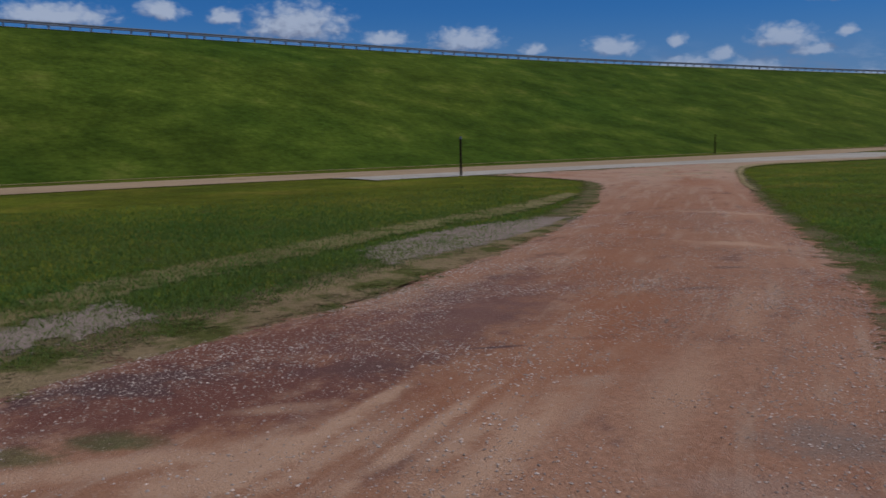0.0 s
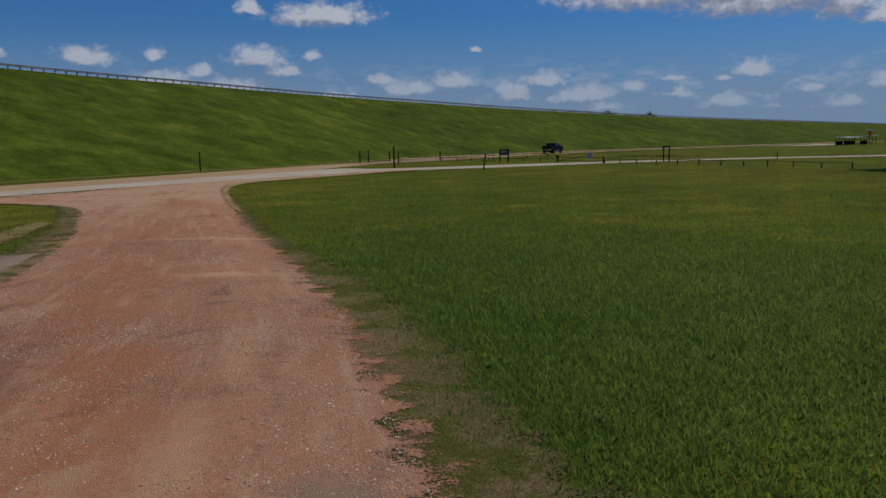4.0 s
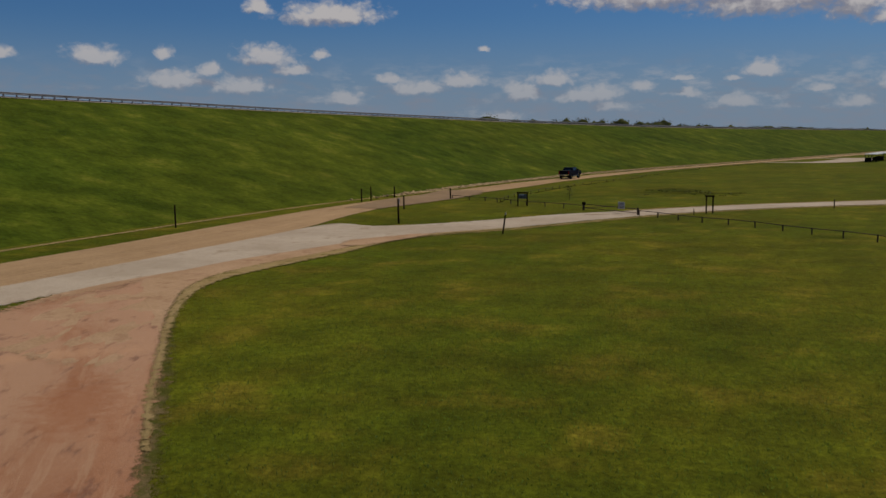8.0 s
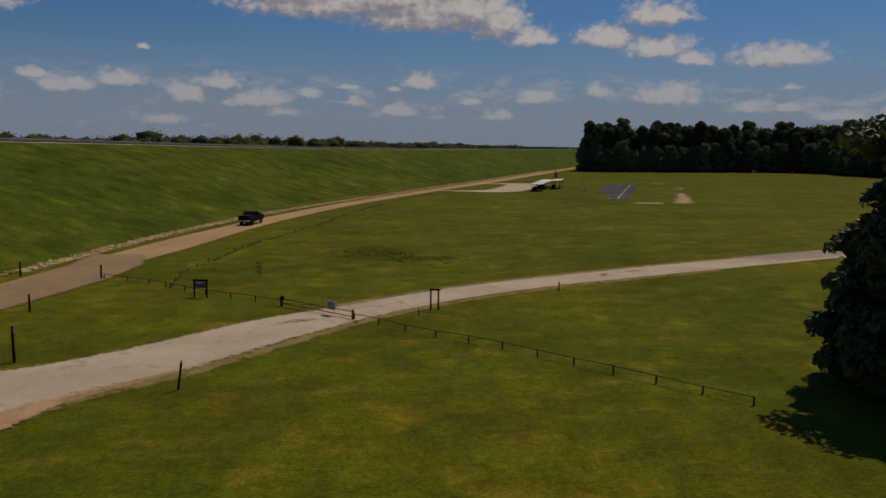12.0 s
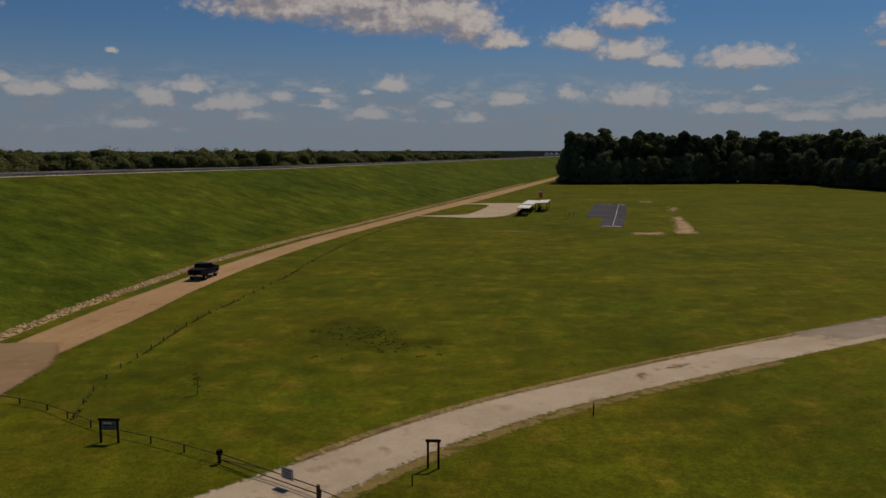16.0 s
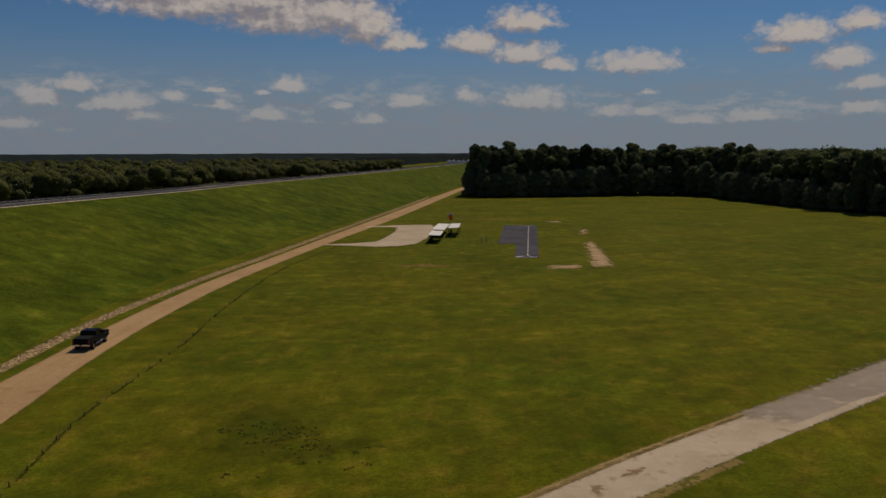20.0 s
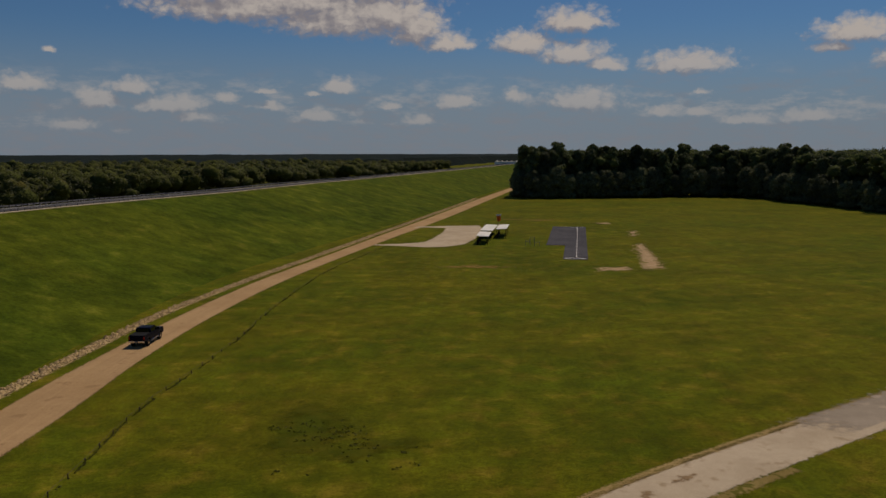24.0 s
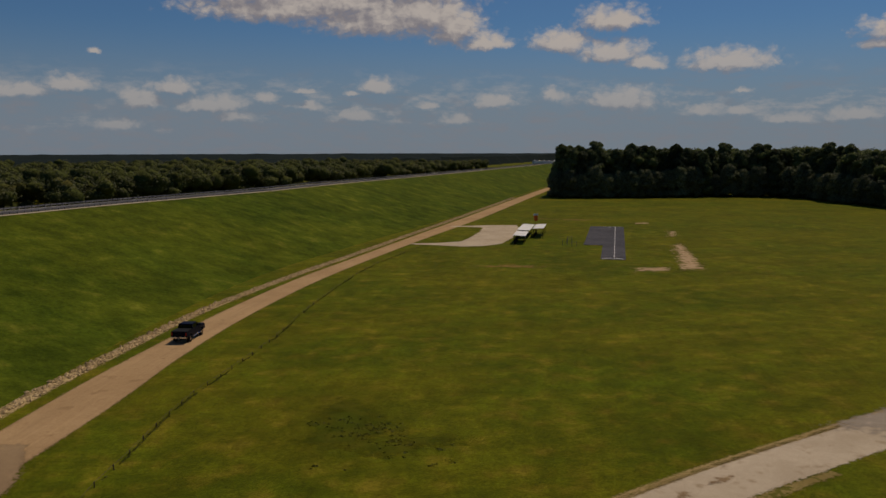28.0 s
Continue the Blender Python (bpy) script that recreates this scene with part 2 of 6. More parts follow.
# ---- materials ----
def material(name, low, high, third=None, scales=(0.05, 0.6, 9.0), rough=0.9, bump=0.3, bump_scale=20.0, metal=0.0, ragged=0.0,
             object_space=False, island=0.0, coat=0.0, third_at=(0.55, 0.7), translucent=0.0, random=0.0, mottle=0.0):
    """A surface between two colours by large and middling noise, with a third colour in patches, and fine grain.
    ragged: how far, in metres, the noise frays the edge of a sheet that carries the attribute rim."""
    mat = bpy.data.materials.new(name)
    mat.use_nodes = True
    t = mat.node_tree
    bsdf, out = t.nodes["Principled BSDF"], t.nodes["Material Output"]
    tc = t.nodes.new("ShaderNodeTexCoord")
    geo = t.nodes.new("ShaderNodeNewGeometry")
    where = tc.outputs["Object"] if object_space else geo.outputs["Position"]

    def noise_of(scale, detail=4.0, rough=0.6):
        n = node(t, "ShaderNodeTexNoise", Scale=scale, Detail=detail, Roughness=rough)
        t.links.new(where, n.inputs["Vector"])
        return n.outputs["Fac"]

    def ramp(value, a, b):
        n = t.nodes.new("ShaderNodeMapRange")
        n.interpolation_type = "SMOOTHSTEP"
        n.inputs["From Min"].default_value, n.inputs["From Max"].default_value = a, b
        t.links.new(value, n.inputs["Value"])
        return n.outputs[0]

    def mix(fac, a, b, kind="MIX"):
        n = t.nodes.new("ShaderNodeMix")
        n.data_type, n.blend_type = "RGBA", kind
        for sock, v in (("Factor", fac), ("A", a), ("B", b)):
            if isinstance(v, (int, float)):
                n.inputs[sock].default_value = v
            elif isinstance(v, tuple):
                n.inputs[sock].default_value = (*v, 1)
            else:
                t.links.new(v, n.inputs[sock])
        return n.outputs[2]

    big, mid, fine = (noise_of(s) for s in scales)
    blend = math_node(t, "ADD", math_node(t, "MULTIPLY", ramp(big, 0.35, 0.65), 0.6), math_node(t, "MULTIPLY", ramp(mid, 0.3, 0.7), 0.4))
    colour = mix(blend, low, high)
    if third:
        colour = mix(math_node(t, "MULTIPLY", ramp(mid, *third_at), 0.85), colour, third)
    grain = math_node(t, "MULTIPLY_ADD", fine, 0.9, 0.55)
    if mottle:
        grain = math_node(t, "MULTIPLY", grain, math_node(t, "MULTIPLY_ADD", noise_of(0.22, 14.0, 0.80), 2 * mottle, 1 - mottle))
    if island:
        grain = math_node(t, "MULTIPLY", grain, math_node(t, "MULTIPLY_ADD", geo.outputs["Random Per Island"], 2 * island, 1 - island))
    if random:
        info = t.nodes.new("ShaderNodeObjectInfo")
        grain = math_node(t, "MULTIPLY", grain, math_node(t, "MULTIPLY_ADD", info.outputs["Random"], 2 * random, 1 - random))
    tint = t.nodes.new("ShaderNodeCombineColor")
    for s in tint.inputs:
        t.links.new(grain, s)
    colour = mix(1.0, colour, tint.outputs[0], "MULTIPLY")
    t.links.new(colour, bsdf.inputs["Base Color"])
    bsdf.inputs["Roughness"].default_value = rough
    bsdf.inputs["Metallic"].default_value = metal
    bsdf.inputs["Coat Weight"].default_value = coat
    if rough > 0.8:
        bsdf.inputs["Specular IOR Level"].default_value = 0.02
    if bump:
        b = node(t, "ShaderNodeBump", Strength=bump, Distance=0.05 if bump_scale > 2 else 0.8)
        t.links.new(noise_of(bump_scale, 5.0, 0.65), b.inputs["Height"])
        t.links.new(b.outputs[0], bsdf.inputs["Normal"])
    shader = bsdf.outputs[0]
    if translucent:
        tr = t.nodes.new("ShaderNodeBsdfTranslucent")
        t.links.new(colour, tr.inputs["Color"])
        m = node(t, "ShaderNodeMixShader")
        m.inputs[0].default_value = translucent
        t.links.new(shader, m.inputs[1])
        t.links.new(tr.outputs[0], m.inputs[2])
        shader = m.outputs[0]
    if ragged:
        at = t.nodes.new("ShaderNodeAttribute")
        at.attribute_name = "rim"
        fray = math_node(t, "ADD", math_node(t, "MULTIPLY_ADD", noise_of(1.3 / ragged, 9.0, 0.68), 4.4 * ragged, -2.2 * ragged), at.outputs["Fac"])
        fray = math_node(t, "ADD", fray, math_node(t, "MULTIPLY_ADD", noise_of(max(16.0, 18.0 / ragged), 3.0, 0.75), 3.0 * ragged, -1.5 * ragged))
        m = t.nodes.new("ShaderNodeMixShader")
        t.links.new(ramp(fray, -0.05 * ragged, 0.05 * ragged), m.inputs[0])
        t.links.new(t.nodes.new("ShaderNodeBsdfTransparent").outputs[0], m.inputs[1])
        t.links.new(shader, m.inputs[2])
        shader = m.outputs[0]
    t.links.new(shader, out.inputs["Surface"])
    return mat


def glass_material(name, tone, rough=0.05):
    mat = bpy.data.materials.new(name)
    mat.use_nodes = True
    b = mat.node_tree.nodes["Principled BSDF"]
    b.inputs["Base Color"].default_value = (*tone, 1)
    b.inputs["Roughness"].default_value = rough
    b.inputs["Transmission Weight"].default_value = 0.6
    return mat


def mown(mat, flow, fine, amount, turn=None):
    """Mowing marks: noise drawn out along one way, over the colour of a material."""
    t = mat.node_tree
    bsdf = t.nodes["Principled BSDF"]
    colour = bsdf.inputs["Base Color"].links[0].from_socket
    place = t.nodes.new("ShaderNodeMapping")
    if turn is None:
        c = t.nodes.new("ShaderNodeCombineXYZ")
        for k, name in enumerate(("across", "along")):
            at = t.nodes.new("ShaderNodeAttribute")
            at.attribute_name = name
            t.links.new(at.outputs["Fac"], c.inputs[k])
        t.links.new(c.outputs[0], place.inputs["Vector"])
    else:
        g = t.nodes.new("ShaderNodeNewGeometry")
        t.links.new(g.outputs["Position"], place.inputs["Vector"])
        place.inputs["Rotation"].default_value = (0, 0, radians(turn))
    shades = []
    for sx, sy in (flow, fine):
        m = t.nodes.new("ShaderNodeMapping")
        m.inputs["Scale"].default_value = (sx, sy, 0)
        t.links.new(place.outputs[0], m.inputs["Vector"])
        n = node(t, "ShaderNodeTexNoise", Scale=1.0, Detail=5.0, Roughness=0.6)
        t.links.new(m.outputs[0], n.inputs["Vector"])
        shades.append(n.outputs["Fac"])
    tone = math_node(t, "MULTIPLY_ADD", math_node(t, "ADD", *shades), 2 * amount, 1 - 2 * amount)
    grey = t.nodes.new("ShaderNodeCombineColor")
    for s in grey.inputs:
        t.links.new(tone, s)
    mul = t.nodes.new("ShaderNodeMix")
    mul.data_type, mul.blend_type = "RGBA", "MULTIPLY"
    mul.inputs["Factor"].default_value = 1.0
    t.links.new(colour, mul.inputs["A"])
    t.links.new(grey.outputs[0], mul.inputs["B"])
    t.links.new(mul.outputs[2], bsdf.inputs["Base Color"])
    return mat


def tufted(mat, scales, amounts):
    """Clumps of darker and paler growth at several sizes, over the colour of a material."""
    t = mat.node_tree
    bsdf = t.nodes["Principled BSDF"]
    colour = bsdf.inputs["Base Color"].links[0].from_socket
    g = t.nodes.new("ShaderNodeNewGeometry")
    tone = None
    for scale, amount in zip(scales, amounts):
        n = node(t, "ShaderNodeTexNoise", Scale=scale, Detail=5.0, Roughness=0.7)
        t.links.new(g.outputs["Position"], n.inputs["Vector"])
        r = t.nodes.new("ShaderNodeMapRange")
        r.interpolation_type = "SMOOTHSTEP"
        for key, v in (("From Min", 0.30), ("From Max", 0.70), ("To Min", 1 - amount), ("To Max", 1 + amount)):
            r.inputs[key].default_value = v
        t.links.new(n.outputs["Fac"], r.inputs["Value"])
        tone = r.outputs[0] if tone is None else math_node(t, "MULTIPLY", tone, r.outputs[0])
    grey = t.nodes.new("ShaderNodeCombineColor")
    for k, s in enumerate(grey.inputs):
        t.links.new(tone, s)
    mul = t.nodes.new("ShaderNodeMix")
    mul.data_type, mul.blend_type = "RGBA", "MULTIPLY"
    mul.inputs["Factor"].default_value = 1.0
    t.links.new(colour, mul.inputs["A"])
    t.links.new(grey.outputs[0], mul.inputs["B"])
    t.links.new(mul.outputs[2], bsdf.inputs["Base Color"])
    return mat


GRASS = mown(material("grass_ground", (0.052, 0.072, 0.004), (0.103, 0.095, 0.006), (0.150, 0.116, 0.013), mottle=0.8, scales=(0.03, 0.30, 5.0), bump=0.9, bump_scale=9.0, third_at=(0.50, 0.76)), (0.35, 0.012), (1.4, 0.05), 0.15, 18)
tufted(GRASS, (0.07, 0.5, 2.2, 7.0), (0.20, 0.19, 0.24, 0.32))
GRASS.node_tree.nodes["Principled BSDF"].inputs["Sheen Weight"].default_value = 0.14
GRASS.node_tree.nodes["Principled BSDF"].inputs["Sheen Tint"].default_value = (0.60, 0.55, 0.10, 1)
DAM_GRASS = mown(material("dam_grass", (0.041, 0.066, 0.006), (0.073, 0.089, 0.008), (0.100, 0.096, 0.014), mottle=0.5, scales=(0.03, 0.22, 3.0), bump=1.0, bump_scale=3.5, third_at=(0.55, 0.8)), (9.0, 0.05), (30.0, 0.15), 0.11)
tufted(DAM_GRASS, (0.05, 0.22, 1.6), (0.16, 0.16, 0.14))


def dirt_material():
    """Red dirt that changes across the track, from dark purple-brown through orange to pinkish gravel, with pale wheel marks along it."""
    mat = material("red_dirt", (0.33, 0.148, 0.078), (0.42, 0.212, 0.115), (0.28, 0.108, 0.055), scales=(0.2, 0.9, 22.0), bump=0.55, bump_scale=60.0, ragged=0.42, third_at=(0.55, 0.75))
    t = mat.node_tree
    bsdf = t.nodes["Principled BSDF"]
    colour = bsdf.inputs["Base Color"].links[0].from_socket
    pair = []
    for name in ("across", "along"):
        a = t.nodes.new("ShaderNodeAttribute")
        a.attribute_name = name
        pair.append(a.outputs["Fac"])
    geo = t.nodes.new("ShaderNodeNewGeometry")

    def over(colour, fac, tone):
        n = t.nodes.new("ShaderNodeMix")
        n.data_type = "RGBA"
        n.inputs["B"].default_value = (*tone, 1)
        t.links.new(fac, n.inputs["Factor"])
        t.links.new(colour, n.inputs["A"])
        return n.outputs[2]

    def ramp(value, a, b, top):
        n = t.nodes.new("ShaderNodeMapRange")
        n.interpolation_type = "SMOOTHSTEP"
        n.inputs["From Min"].default_value, n.inputs["From Max"].default_value, n.inputs["To Max"].default_value = a, b, top
        t.links.new(value, n.inputs["Value"])
        return n.outputs[0]

    def streak(sx, sy, seed):
        c = t.nodes.new("ShaderNodeCombineXYZ")
        t.links.new(math_node(t, "MULTIPLY", pair[0], sx), c.inputs[0])
        t.links.new(math_node(t, "MULTIPLY_ADD", pair[1], sy, seed), c.inputs[1])
        n = node(t, "ShaderNodeTexNoise", Scale=1.0, Detail=6.0, Roughness=0.65)
        t.links.new(c.outputs[0], n.inputs["Vector"])
        return n.outputs["Fac"]

    broad = streak(4.0, 0.16, 3.0)
    shifted = math_node(t, "ADD", pair[0], math_node(t, "MULTIPLY_ADD", broad, 0.5, -0.25))
    mid = math_node(t, "MULTIPLY", ramp(shifted, 0.12, 0.34, 1.0), ramp(shifted, 0.74, 0.46, 0.7))
    colour = over(colour, mid, (0.33, 0.145, 0.072))
    colour = over(colour, math_node(t, "MULTIPLY", ramp(pair[1], 56.0, 72.0, 1.0), ramp(broad, 0.68, 0.46, 0.85)), (0.46, 0.272, 0.165))
    colour = over(colour, ramp(streak(15.0, 0.28, 9.0), 0.50, 0.64, 0.75), (0.44, 0.255, 0.150))
    colour = over(colour, ramp(streak(9.0, 0.8, 27.0), 0.55, 0.68, 0.6), (0.17, 0.085, 0.06))
    warp = node(t, "ShaderNodeTexNoise", Scale=3.2, Detail=9.0, Roughness=0.74)
    t.links.new(geo.outputs["Position"], warp.inputs["Vector"])
    uneven = math_node(t, "MULTIPLY_ADD", warp.outputs["Fac"], 3.4, -1.7)
    sand, rust, maroon, dark = (0.52, 0.295, 0.165), (0.34, 0.135, 0.062), (0.172, 0.064, 0.042), (0.095, 0.062, 0.055)
    # stains and drifts: place, half length, half width, turn, tone, strength
    for x, y, rx, ry, turn, tone, most in (
            (-5.9, 1.7, 1.7, 0.85, 62, maroon, 0.9), (-7.0, 3.2, 2.0, 0.65, 95, maroon, 0.75), (-6.2, 4.6, 1.8, 0.6, 110, dark, 0.5),
            (-6.35, 1.45, 0.42, 0.13, 40, dark, 0.85), (-5.67, 3.1, 0.5, 0.22, 55, dark, 0.75), (-7.6, 6.2, 1.5, 0.35, 105, dark, 0.4),
            (-5.5, 6.2, 1.3, 0.34, 120, rust, 0.6), (-7.2, 8.0, 1.8, 0.42, 122, rust, 0.6), (-9.6, 11.8, 2.2, 0.5, 124, rust, 0.5), (-4.31, 4.28, 0.3, 0.16, 70, rust, 0.8),
            (-4.45, 1.35, 0.95, 0.26, 100, sand, 0.85), (-3.6, 2.75, 1.2, 0.15, 113, sand, 0.85), (-4.0, 2.95, 1.1, 0.10, 115, sand, 0.75), (-4.25, 2.0, 0.8, 0.10, 108, sand, 0.8),
            (-5.0, 5.0, 0.9, 0.16, 118, sand, 0.65), (-3.5, 4.4, 1.2, 0.20, 116, sand, 0.5), (-5.2, 2.1, 0.3, 0.10, 60, sand, 0.7), (-4.6, 7.3, 1.4, 0.16, 118, sand, 0.5),
            (-7.35, 11.9, 0.85, 0.22, 12, sand, 0.8), (-10.3, 16.7, 1.25, 0.26, 12, sand, 0.8), (-2.2, 3.3, 0.5, 0.24, 30, (0.40, 0.28, 0.20), 0.3),
            (-5.3, 4.32, 0.26, 0.035, 58, dark, 0.95), (-4.97, 5.23, 0.27, 0.09, 60, dark, 0.7), (-5.61, 7.84, 0.28, 0.10, 60, dark, 0.5), (-6.15, 9.7, 0.3, 0.12, 60, dark, 0.5),
            (-5.38, 1.02, 0.30, 0.16, 40, (0.10, 0.105, 0.035), 0.8), (-5.5, 0.5, 0.35, 0.14, 30, (0.10, 0.105, 0.035), 0.7),
            (-2.32, 4.28, 0.42, 0.36, 60, (0.25, 0.165, 0.115), 0.75),
            (-6.4, 2.6, 1.9, 1.1, 80, maroon, 0.55), (-6.8, 5.4, 2.2, 0.8, 112, (0.20, 0.095, 0.070), 0.6), (-6.6, 1.5, 0.9, 0.35, 75, dark, 0.6), (-5.1, 5.6, 1.9, 0.55, 118, rust, 0.7), (-4.5, 3.3, 0.7, 0.4, 100, rust, 0.6),
            (-5.0, 0.9, 0.9, 0.16, 70, sand, 0.8), (-4.5, 1.9, 1.0, 0.09, 112, sand, 0.9), (-4.1, 2.5, 1.1, 0.07, 112, sand, 0.9), (-4.75, 2.4, 0.8, 0.06, 112, sand, 0.8), (-17.4, 26.6, 2.2, 1.0, 125, rust, 0.7), (-21.5, 30.5, 2.2, 0.6, 30, sand, 0.7)):
        m = t.nodes.new("ShaderNodeMapping")
        m.vector_type = "TEXTURE"
        m.inputs["Location"].default_value = (x, y, 0)
        m.inputs["Rotation"].default_value = (0, 0, radians(turn))
        m.inputs["Scale"].default_value = (rx, ry, 1)
        t.links.new(geo.outputs["Position"], m.inputs["Vector"])
        ln = t.nodes.new("ShaderNodeVectorMath")
        ln.operation = "LENGTH"
        t.links.new(m.outputs[0], ln.inputs[0])
        colour = over(colour, ramp(math_node(t, "ADD", ln.outputs["Value"], uneven), 1.55, 0.30, most), tone)
    grit = node(t, "ShaderNodeTexNoise", Scale=38.0, Detail=3.0, Roughness=0.8)
    t.links.new(geo.outputs["Position"], grit.inputs["Vector"])
    colour = over(colour, ramp(grit.outputs["Fac"], 0.57, 0.68, 0.6), (0.50, 0.36, 0.26))
    colour = over(colour, ramp(grit.outputs["Fac"], 0.40, 0.30, 0.5), (0.12, 0.07, 0.055))
    t.links.new(colour, bsdf.inputs["Base Color"])
    return mat


RED_DIRT = dirt_material()
BROWN_ROAD = mown(material("tan_road", (0.33, 0.212, 0.112), (0.41, 0.272, 0.148), (0.28, 0.176, 0.092), scales=(0.08, 0.5, 11.0), bump=0.4, bump_scale=25.0, ragged=0.3), (5.0, 0.015), (14.0, 0.06), 0.18)
OLD_SEAL = material("old_road_seal", (0.235, 0.158, 0.092), (0.29, 0.20, 0.118), (0.32, 0.215, 0.115), scales=(0.15, 0.8, 16.0), bump=0.3, bump_scale=40.0, ragged=0.5)
WHITE_GRAVEL = material("white_gravel", (0.375, 0.300, 0.215), (0.49, 0.405, 0.305), (0.30, 0.225, 0.145), scales=(0.12, 0.6, 14.0), bump=0.5, bump_scale=30.0, ragged=0.5, third_at=(0.54, 0.72))
DRY_GRASS = material("dry_grass", (0.14, 0.100, 0.040), (0.21, 0.155, 0.068), (0.075, 0.085, 0.012), scales=(0.3, 1.3, 14.0), bump=0.9, bump_scale=30.0, ragged=0.5, third_at=(0.46, 0.58))
STRAW = material("straw_verge", (0.20, 0.145, 0.050), (0.30, 0.225, 0.090), (0.090, 0.092, 0.012), scales=(0.3, 1.3, 14.0), bump=0.9, bump_scale=30.0, ragged=0.4, third_at=(0.50, 0.62))
STRAW_EDGE = material("straw_fringe", (0.29, 0.205, 0.085), (0.38, 0.275, 0.125), (0.15, 0.120, 0.030), scales=(0.3, 1.0, 12.0), bump=0.9, bump_scale=24.0, ragged=0.32, third_at=(0.55, 0.70))
RIPRAP = material("pale_rubble", (0.38, 0.275, 0.13), (0.50, 0.375, 0.20), (0.24, 0.18, 0.07), scales=(0.2, 1.1, 8.0), bump=0.8, bump_scale=6.0, ragged=0.5)
PALE_SHOULDER = material("pale_shoulder_gravel", (0.40, 0.34, 0.25), (0.52, 0.45, 0.34), (0.34, 0.27, 0.16), scales=(0.15, 0.8, 9.0), bump=0.3)
GREY_CONCRETE = material("old_concrete", (0.24, 0.165, 0.115), (0.31, 0.22, 0.155), (0.12, 0.100, 0.030), scales=(0.4, 1.6, 25.0), bump=0.4, bump_scale=40.0, ragged=0.35)
ASPHALT = material("asphalt", (0.055, 0.055, 0.065), (0.085, 0.085, 0.095), (0.11, 0.105, 0.105), scales=(0.12, 0.9, 20.0), bump=0.3, bump_scale=60.0)
GREY_ROAD = material("grey_gravel_road", (0.25, 0.21, 0.165), (0.34, 0.285, 0.23), (0.40, 0.325, 0.25), scales=(0.1, 0.5, 14.0), bump=0.4, bump_scale=40.0, ragged=1.2)
PALE_CONCRETE = material("pale_concrete", (0.70, 0.68, 0.63), (0.80, 0.78, 0.72), scales=(0.1, 0.6, 6.0), bump=0.2)
SAND = material("bare_sand", (0.36, 0.24, 0.13), (0.46, 0.34, 0.21), (0.30, 0.15, 0.07), scales=(0.3, 0.8, 12.0), bump=0.4, ragged=2.2)
THIN_DUST = material("dusty_verge", (0.25, 0.165, 0.075), (0.34, 0.225, 0.105), (0.085, 0.088, 0.014), scales=(0.3, 1.3, 14.0), bump=0.9, bump_scale=30.0, ragged=0.9, third_at=(0.46, 0.60))
THIN_SOIL = material("thin_soil", (0.17, 0.115, 0.030), (0.24, 0.155, 0.050), (0.10, 0.095, 0.015), scales=(0.1, 0.5, 8.0), bump=0.4, ragged=2.4)
SHOULDER_SAND = material("shoulder_sand", (0.36, 0.225, 0.125), (0.45, 0.295, 0.175), (0.30, 0.175, 0.10), scales=(0.3, 0.8, 12.0), bump=0.4, ragged=0.4, third_at=(0.52, 0.7))
WHITE_PAINT = material("white_paint", (0.74, 0.73, 0.70), (0.80, 0.79, 0.76), scales=(0.3, 2.0, 20.0), rough=0.7, bump=0.1)
STEEL = material("galvanised_steel", (0.10, 0.105, 0.12), (0.16, 0.165, 0.18), scales=(0.3, 2.0, 18.0), rough=0.6, bump=0.1, metal=0.3)
DARK_POST = material("dark_creosoted_wood", (0.020, 0.013, 0.007), (0.042, 0.027, 0.015), scales=(0.6, 4.0, 40.0), rough=0.85, bump=0.5, bump_scale=50.0)
RUSTY = material("rusty_pipe", (0.045, 0.03, 0.022), (0.085, 0.05, 0.032), scales=(0.5, 3.0, 30.0), rough=0.75, bump=0.2, metal=0.2)
BARK = material("bark", (0.05, 0.036, 0.026), (0.10, 0.075, 0.055), scales=(0.5, 3.0, 18.0), bump=0.8, bump_scale=16.0, object_space=True)
# distant leaves, with the blue-grey of aerial haze put into their colour
HAZY_FAR_LEAF = material("hazy_far_foliage", (0.008, 0.014, 0.014), (0.015, 0.022, 0.019), scales=(0.004, 0.03, 0.3), rough=0.9, bump=1.0, bump_scale=0.12)
WEED = material("weed_leaves", (0.080, 0.096, 0.010), (0.125, 0.122, 0.018), scales=(0.3, 1.2, 6.0), rough=0.8, bump=0, island=0.45, translucent=0.5)
DARK_GRASS = material("rank_grass", (0.046, 0.062, 0.005), (0.084, 0.080, 0.008), scales=(0.2, 0.6, 4.0), bump=0.8, bump_scale=6.0, ragged=2.6, mottle=0.8)
PINE_LEAF = material("pine_foliage", (0.065, 0.088, 0.030), (0.110, 0.130, 0.048), scales=(0.02, 0.12, 3.0), rough=0.8, bump=0, island=0.5, translucent=0.42, random=0.42)
EDGE_LEAF = material("edge_foliage", (0.090, 0.108, 0.046), (0.130, 0.145, 0.066), (0.135, 0.125, 0.055), scales=(0.03, 0.3, 3.0), rough=0.75, bump=0, island=0.45, translucent=0.3, random=0.4)
OAK_LEAF = material("broadleaf_foliage", (0.044, 0.053, 0.014), (0.068, 0.074, 0.021), (0.078, 0.066, 0.022), scales=(0.03, 0.3, 3.0), rough=0.75, bump=0, island=0.15, translucent=0.3, random=0.42)
NEAR_LEAF = material("near_leaves", (0.042, 0.056, 0.014), (0.080, 0.094, 0.024), (0.105, 0.090, 0.028), scales=(0.3, 1.2, 6.0), rough=0.6, bump=0, island=0.45, translucent=0.25)
